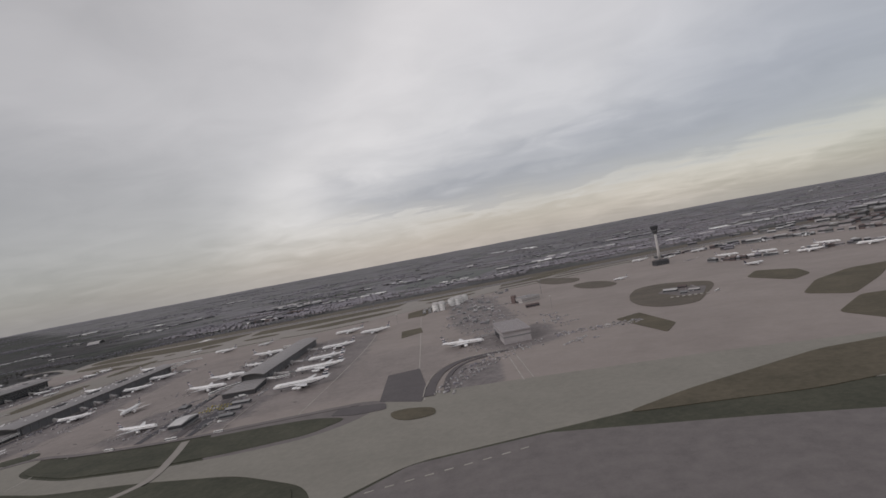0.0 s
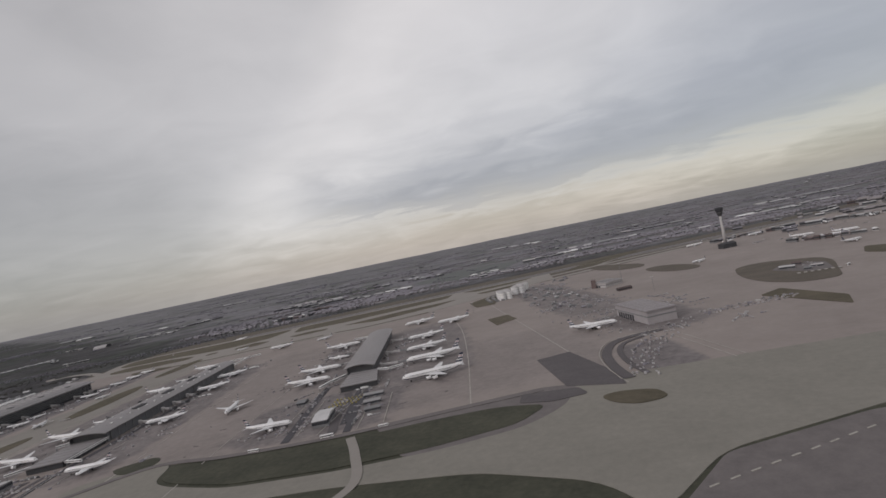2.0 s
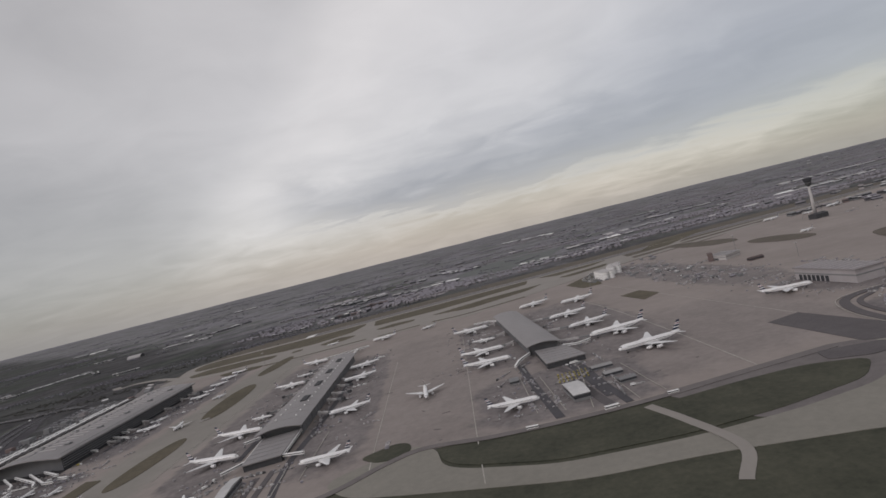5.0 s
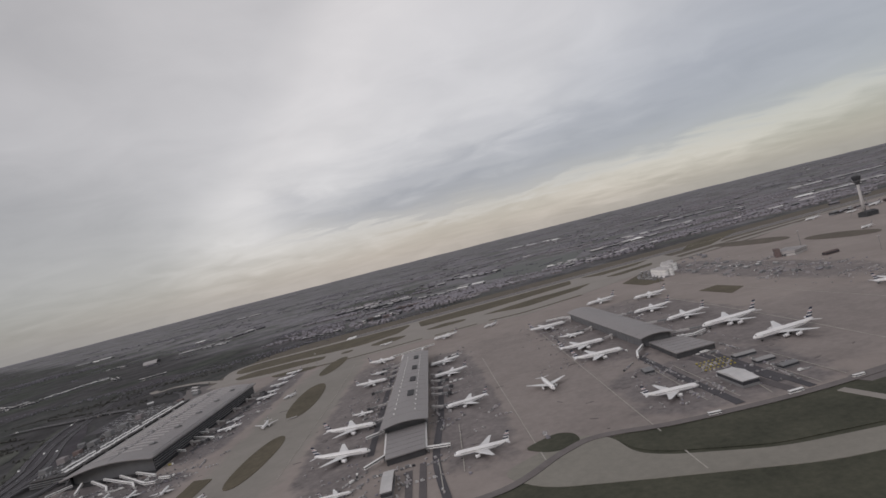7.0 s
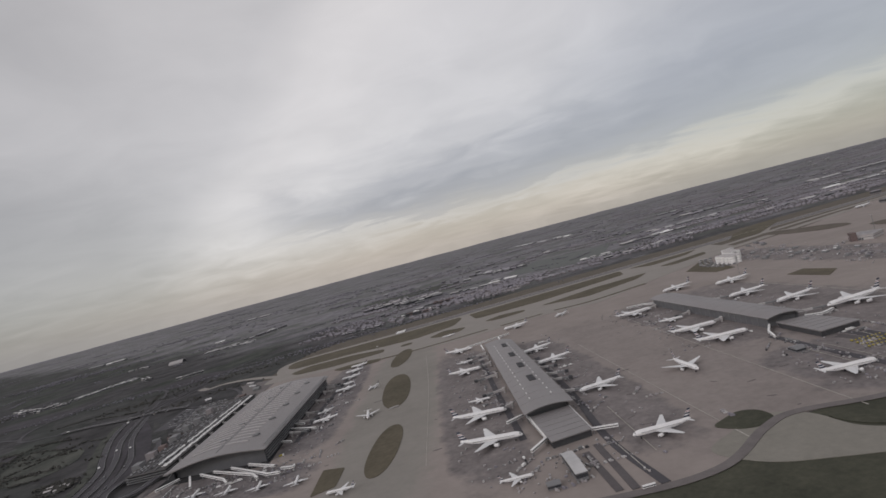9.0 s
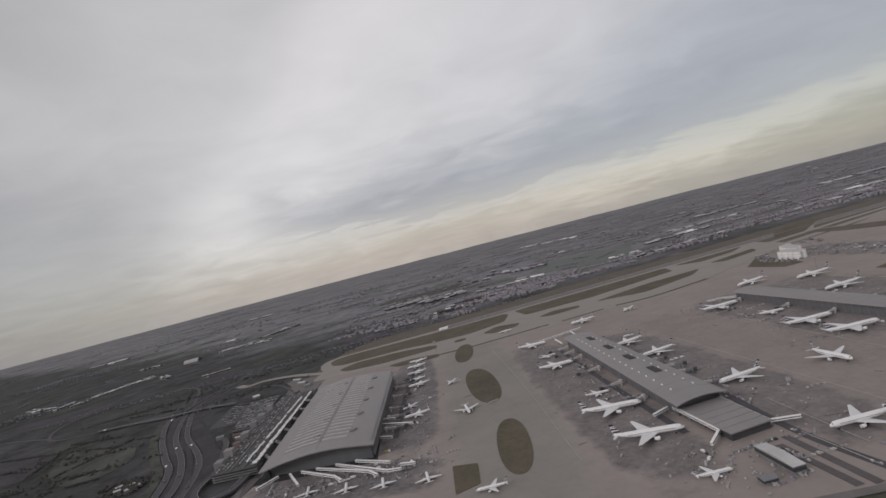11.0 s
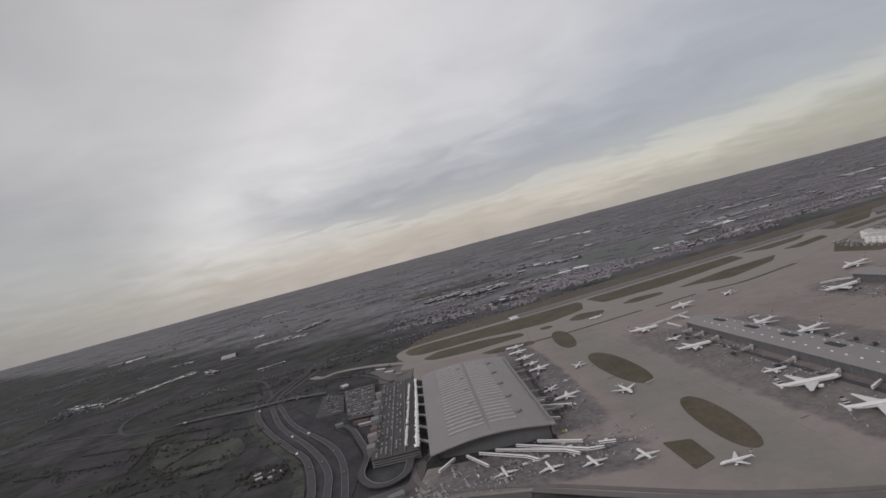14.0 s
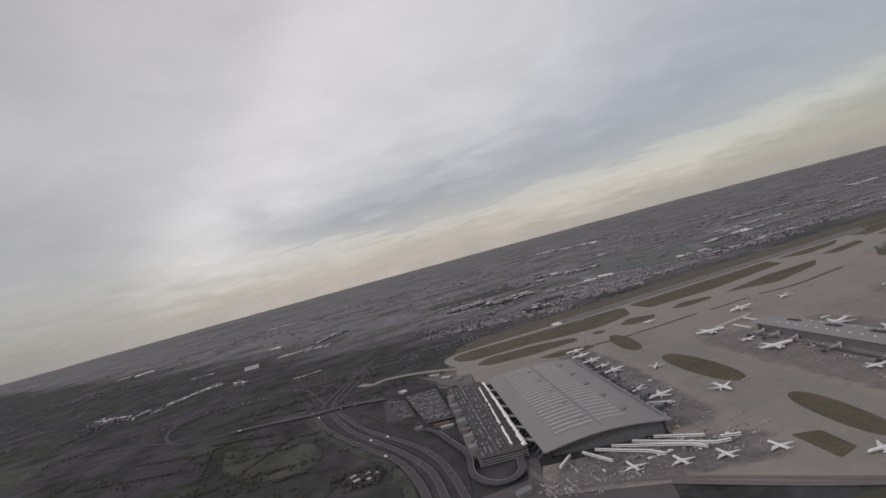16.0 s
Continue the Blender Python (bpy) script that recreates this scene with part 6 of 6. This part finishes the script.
def western_roads():
    west = [(-425, 1134), (-455, 1040), (-502, 778), (-520, 640), (-514, 525), (-457, 381), (-377, 232), (-328, 144), (-295, 26), (-290, -80), (-310, -220)]
    middle = [(-470, 900), (-495, 700), (-495, 600), (-479, 510), (-416, 348), (-338, 204), (-291, 96), (-274, 14), (-268, -80), (-290, -220)]
    east = [(-440, 900), (-475, 700), (-485, 600), (-467, 522), (-396, 350), (-309, 198), (-272, 106), (-252, 1), (-248, -80), (-270, -220)]
    for pts, w, lab in (
        (west, 10, "curving grey motorway carriageway"),
        (middle, 9.5, "curving grey motorway carriageway"),
        (east, 9, "curving grey slip road"),
        ([(-517, 640), (-560, 760), (-620, 900), (-720, 1000)], 8, "narrow grey slip road"),
        ([(-715, 617), (-850, 655), (-920, 735), (-965, 840), (-972, 960), (-950, 1100), (-890, 1280), (-700, 1500)], 9, "grey country road across the farmland"),
        ([(-905, 705), (-1030, 780), (-1171, 841), (-1500, 900)], 9, "grey country road across the farmland"),
        ([(-840, 640), (-909, 647), (-1019, 675), (-1300, 720)], 7, "narrow grey lane across the farmland"),
        ([(-900, 1250), (-1100, 1290), (-1220, 1330), (-1500, 1500)], 8, "grey country road across the farmland"),
        ([(-455, 1040), (-380, 1010), (-300, 1020), (0, 1040), (600, 1130), (1400, 1260), (2600, 1460)], 10, "grey perimeter road beyond the runway"),
        ([(-450, 755), (-415, 716), (-380, 734), (-302, 702), (-247, 659), (-190, 610)], 20, "pale perimeter taxi road west of runway"),
        ([(-455, 740), (-400, 690), (-304, 612), (-233, 480), (-205, 440)], 7, "access road to terminal forecourt"),
        ([(-371, 525), (-345, 505), (-300, 500), (-250, 500)], 7, "access road to terminal forecourt"),
    ):
        mt = "taxiway" if w == 20 else "road"
        tagged(new("road", ribbon(pts, w, 0.62 + 0.02 * w).mesh("road", M[mt])), lab, "road", kind="structure")
    # pale edge lines of the carriageways
    for line, half in ((west, 4.6), (middle, 4.3), (east, 4.0)):
        pts = spline(line[3:], 0.25)
        for s in (-1, 1):
            edge = []
            for i, p in enumerate(pts):
                d = (pts[min(i + 1, len(pts) - 1)] - pts[max(i - 1, 0)]).normalized()
                edge.append((p.x - d.y * s * half, p.y + d.x * s * half))
            tagged(new("edge_line", ribbon(edge, 0.5, 1.15, 0.2).mesh("edge_line", M["louvre"])), "pale edge line and hard shoulder kerb", "marking", kind="structure")
    # the overpass
    top = empty("overpass", -560, 575)
    tagged(top, "long grey road bridge crossing the motorway", "bridge")
    inv = Matrix.Translation(Vector(top.location) * -1)
    line = [(-725, 615), (-630, 595), (-534, 565), (-455, 560), (-371, 525)]
    part("deck", ribbon(line, 10, 4.2, 1.0).mesh("deck", M["road"]), top, inv)
    pts = spline(line, 0.2)
    for s in (-1, 1):
        edge = [(p.x, p.y + s * 5.4) for p in pts]
        part("parapet", ribbon(edge, 0.6, 4.6, 0.8).mesh("parapet", M["louvre"]), top, inv)
    for x in (-535, -505, -470, -440):
        part("pier", Geo().box(x - 1, 556 - 0.16 * (x + 455), 0, x + 1, 570 - 0.16 * (x + 455), 3.6).mesh("pier", M["wall"]), top, inv)
    sheet("embankment", [(-440, 480), (-346, 335), (-300, 240), (-268, 185), (-242, 95), (-240, 30), (-244, -60), (-250, -60), (-262, 80), (-304, 205), (-390, 352), (-455, 500)], 0.5, M["soil"], "dark bare earth bank beside motorway", "ground", 12)
    sheet("embankment", [(-420, 470), (-330, 350), (-282, 262), (-262, 190), (-285, 215), (-345, 325)], 0.62, M["lawn"], "dark grassy slope beside motorway", "ground", 12)
    for line, off, w in ((west, 15, 12), (middle, 13, 7)):
        tagged(new("verge", ribbon([(x + off, y) for x, y in line[4:]], w, 0.5).mesh("verge", M["soil"])), "dark worn verge between carriageways", "grass", kind="structure")
    tagged(new("verge", ribbon([(x - 16, y) for x, y in west[4:]], 14, 0.55).mesh("verge", M["meadow"])), "green verge beside motorway", "grass", kind="structure")
    # cars and lorries on the carriageways
    rnd = random.Random(3)
    for i, (x, y, tn) in enumerate(((-512, 530, 100), (-457, 383, 115), (-402, 280, 118), (-350, 182, 118), (-316, 110, 105), (-447, 430, 112), (-380, 276, 118), (-300, 118, 110), (-432, 430, 113), (-352, 270, 118), (-290, 150, 112), (-262, 60, 100), (-700, 602, 170), (-620, 586, 170))):
        z = 4.3 if y > 580 else 1.0
        top = empty("road_car", x, y, z, tn)
        tagged(top, "white van on the grey motorway" if i % 3 == 0 else "pale car on the grey motorway", "car", "cars on the road")
        part("body", car_verts(0, 0, 0, 0, rnd, 1.5 if i % 3 == 0 else 1.1).mesh("body", M["white" if i % 3 == 0 else "car"]), top)
        for dx in (-1.8, 1.8):
            part("axle", Geo().box(dx - 0.4, -1.1, 0, dx + 0.4, 1.1, 0.8).mesh("axle", M["rubber"]), top)
    for x, y, tn in ((-385, 118, 20), (-372, 130, 60), (-366, 112, 10), (-392, 134, 40), (-358, 122, 80)):
        building("cottage", x, y, 9, 6, 3, tn, "wall", "pale cottage among scrub beside motorway", "house", 0, "cottages")
    # fields
    for pts, mt, lab in (
        ([(-690, 475), (-500, 372), (-455, 280), (-470, 222), (-556, 228), (-640, 330)], "meadow", "dull green field beside motorway"),
        ([(-640, 200), (-480, 205), (-400, 150), (-440, 60), (-620, 80)], "lawn", "dark green pasture with hedges"),
        ([(-900, 560), (-720, 490), (-680, 330), (-900, 330)], "soil", "dark rough field with hedges"),
        ([(-830, 720), (-560, 640), (-600, 780), (-720, 900), (-927, 864)], "lawn", "dark green field beside country road"),
        ([(-620, 1100), (-460, 1000), (-560, 900), (-800, 1000)], "soil", "brown ploughed field west of runway"),
        ([(-440, 1000), (-190, 900), (-235, 640), (-300, 720), (-390, 750), (-470, 780)], "lawn", "rough dark grass beside the runway end"),
        ([(-1200, 1100), (-900, 1050), (-950, 900), (-1250, 960)], "soil", "brown ploughed field beyond country road"),
        ([(-1700, 1000), (-1300, 900), (-1250, 700), (-1700, 740)], "meadow", "dull green field beyond country road"),
        ([(-250, 2300), (200, 2330), (260, 2050), (-200, 2000)], "meadow", "dark green park among the suburbs"),
        ([(495, 1860), (690, 2180), (1036, 2000), (860, 1530), (726, 1490), (633, 1565), (528, 1668)], "palefield", "dull green field beyond the suburbs"),
        ([(212, 1300), (234, 1500), (363, 1460), (492, 1250), (454, 1125)], "mauve", "pale paved car park north of runway"),
    ):
        sheet("field", pts, 0.42, M[mt], lab, "field", 25)


def apron_yards():
    """Roads, sheds and painted bays south of the two satellites."""
    for x, y, sx, sy, sz, tn, mt, lab in ((695, -154, 15, 40, 7, 4, "steel", "small pale box building beside service road"), (311, -236, 9, 42, 7, 3, "steel", "small pale box building beside service road"),
                                 (742, -120, 18, 9, 4, 5, "steel", "low pale hut in the equipment yard"), (748, -150, 16, 8, 4, 8, "louvre", "low grey hut in the equipment yard"), (738, -90, 22, 8, 4, 4, "steel", "low pale hut in the equipment yard"),
                                 (640, -60, 10, 14, 4, 0, "louvre", "low grey hut in the equipment yard"), (290, -255, 10, 8, 4, 0, "louvre", "low grey hut in the equipment yard")):
        building("apron_hut", x, y, sx, sy, sz, tn, mt, lab, "building", 1)
    for pts, w, mt in (([(716, -205), (708, -150), (704, -80), (696, -50)], 9, "asphalt"), ([(732, -208), (726, -140), (722, -60)], 7, "road"), ([(668, -205), (660, -94), (655, 10)], 8, "road"), ([(331, -285), (326, -211)], 6, "asphalt"), ([(342, -288), (338, -200)], 6, "asphalt"), ([(362, -290), (350, -195), (352, -60), (346, 150)], 7, "road"), ([(266, 260), (272, 60), (282, -150)], 7, "road"), ([(704, 30), (712, -60), (722, -180)], 7, "road"), ([(20, 460), (8, 200), (6, 40)], 7, "road")):
        tagged(new("service_road", ribbon(pts, w, Z1 + 0.3).mesh("service_road", M[mt])), "grey service road between the stands", "road", kind="structure")
    for pts in ([(718, -60), (700, -200)], [(736, -70), (742, -205)], [(760, -90), (768, -200)], [(670, -60), (676, -190)], [(648, -50), (650, -180)], [(375, -240), (372, -120)], [(352, -200), (358, -270)]):
        tagged(new("bay_line", ribbon(pts, 0.8, Z1 + 0.5, 0.1, False).mesh("bay_line", M["line"])), "thin white bay line on apron", "marking", kind="structure")


def terminal_yards():
    board = empty("marker_board", 134, 80, Z2, 20)
    tagged(board, "long low white sign board on grass island", "sign board")
    part("panel", Geo().box(-7, -0.4, 1.0, 7, 0.4, 2.4).mesh("panel", M["wall"]), board)
    for x in (-6, 0, 6):
        part("leg", Geo().box(x - 0.2, -0.2, 0, x + 0.2, 0.2, 1.0).mesh("leg", M["louvre"]), board)
    sheet("service_yard", [(-172, -70), (-60, -112), (-80, -190), (-240, -140), (-236, -30), (-178, -22), (-176, 30), (-158, 30), (-160, 0)], 0.66, M["asphalt"], "dark asphalt yard beside the main terminal", "yard", 8)
    tagged(new("service_road", ribbon([(-176, 20), (-166, -30), (-140, -64), (-60, -100), (60, -186), (120, -222), (200, -258)], 6, 0.9).mesh("service_road", M["stain"])), "brown service road round the terminal's end", "road", kind="structure")
    for x, y, sx, sy, sz, tn, mt in ((-190, -50, 16, 10, 5, 20, "louvre"), (-206, -82, 12, 20, 5, 20, "tile"), (-160, -96, 20, 9, 4, -25, "steel"), (-120, -120, 14, 8, 4, -25, "louvre")):
        building("service_building", x, y, sx, sy, sz, tn, mt, "small flat-roofed service building beside terminal")


terminal_yards()
apron_yards()
satellites()
main_terminal()
stand_bridges()
landside()
cargo_area()
control_tower()
eastern_terminals()
light_masts()
service_vehicles()
western_roads()
far_buildings()
houses()
woods()
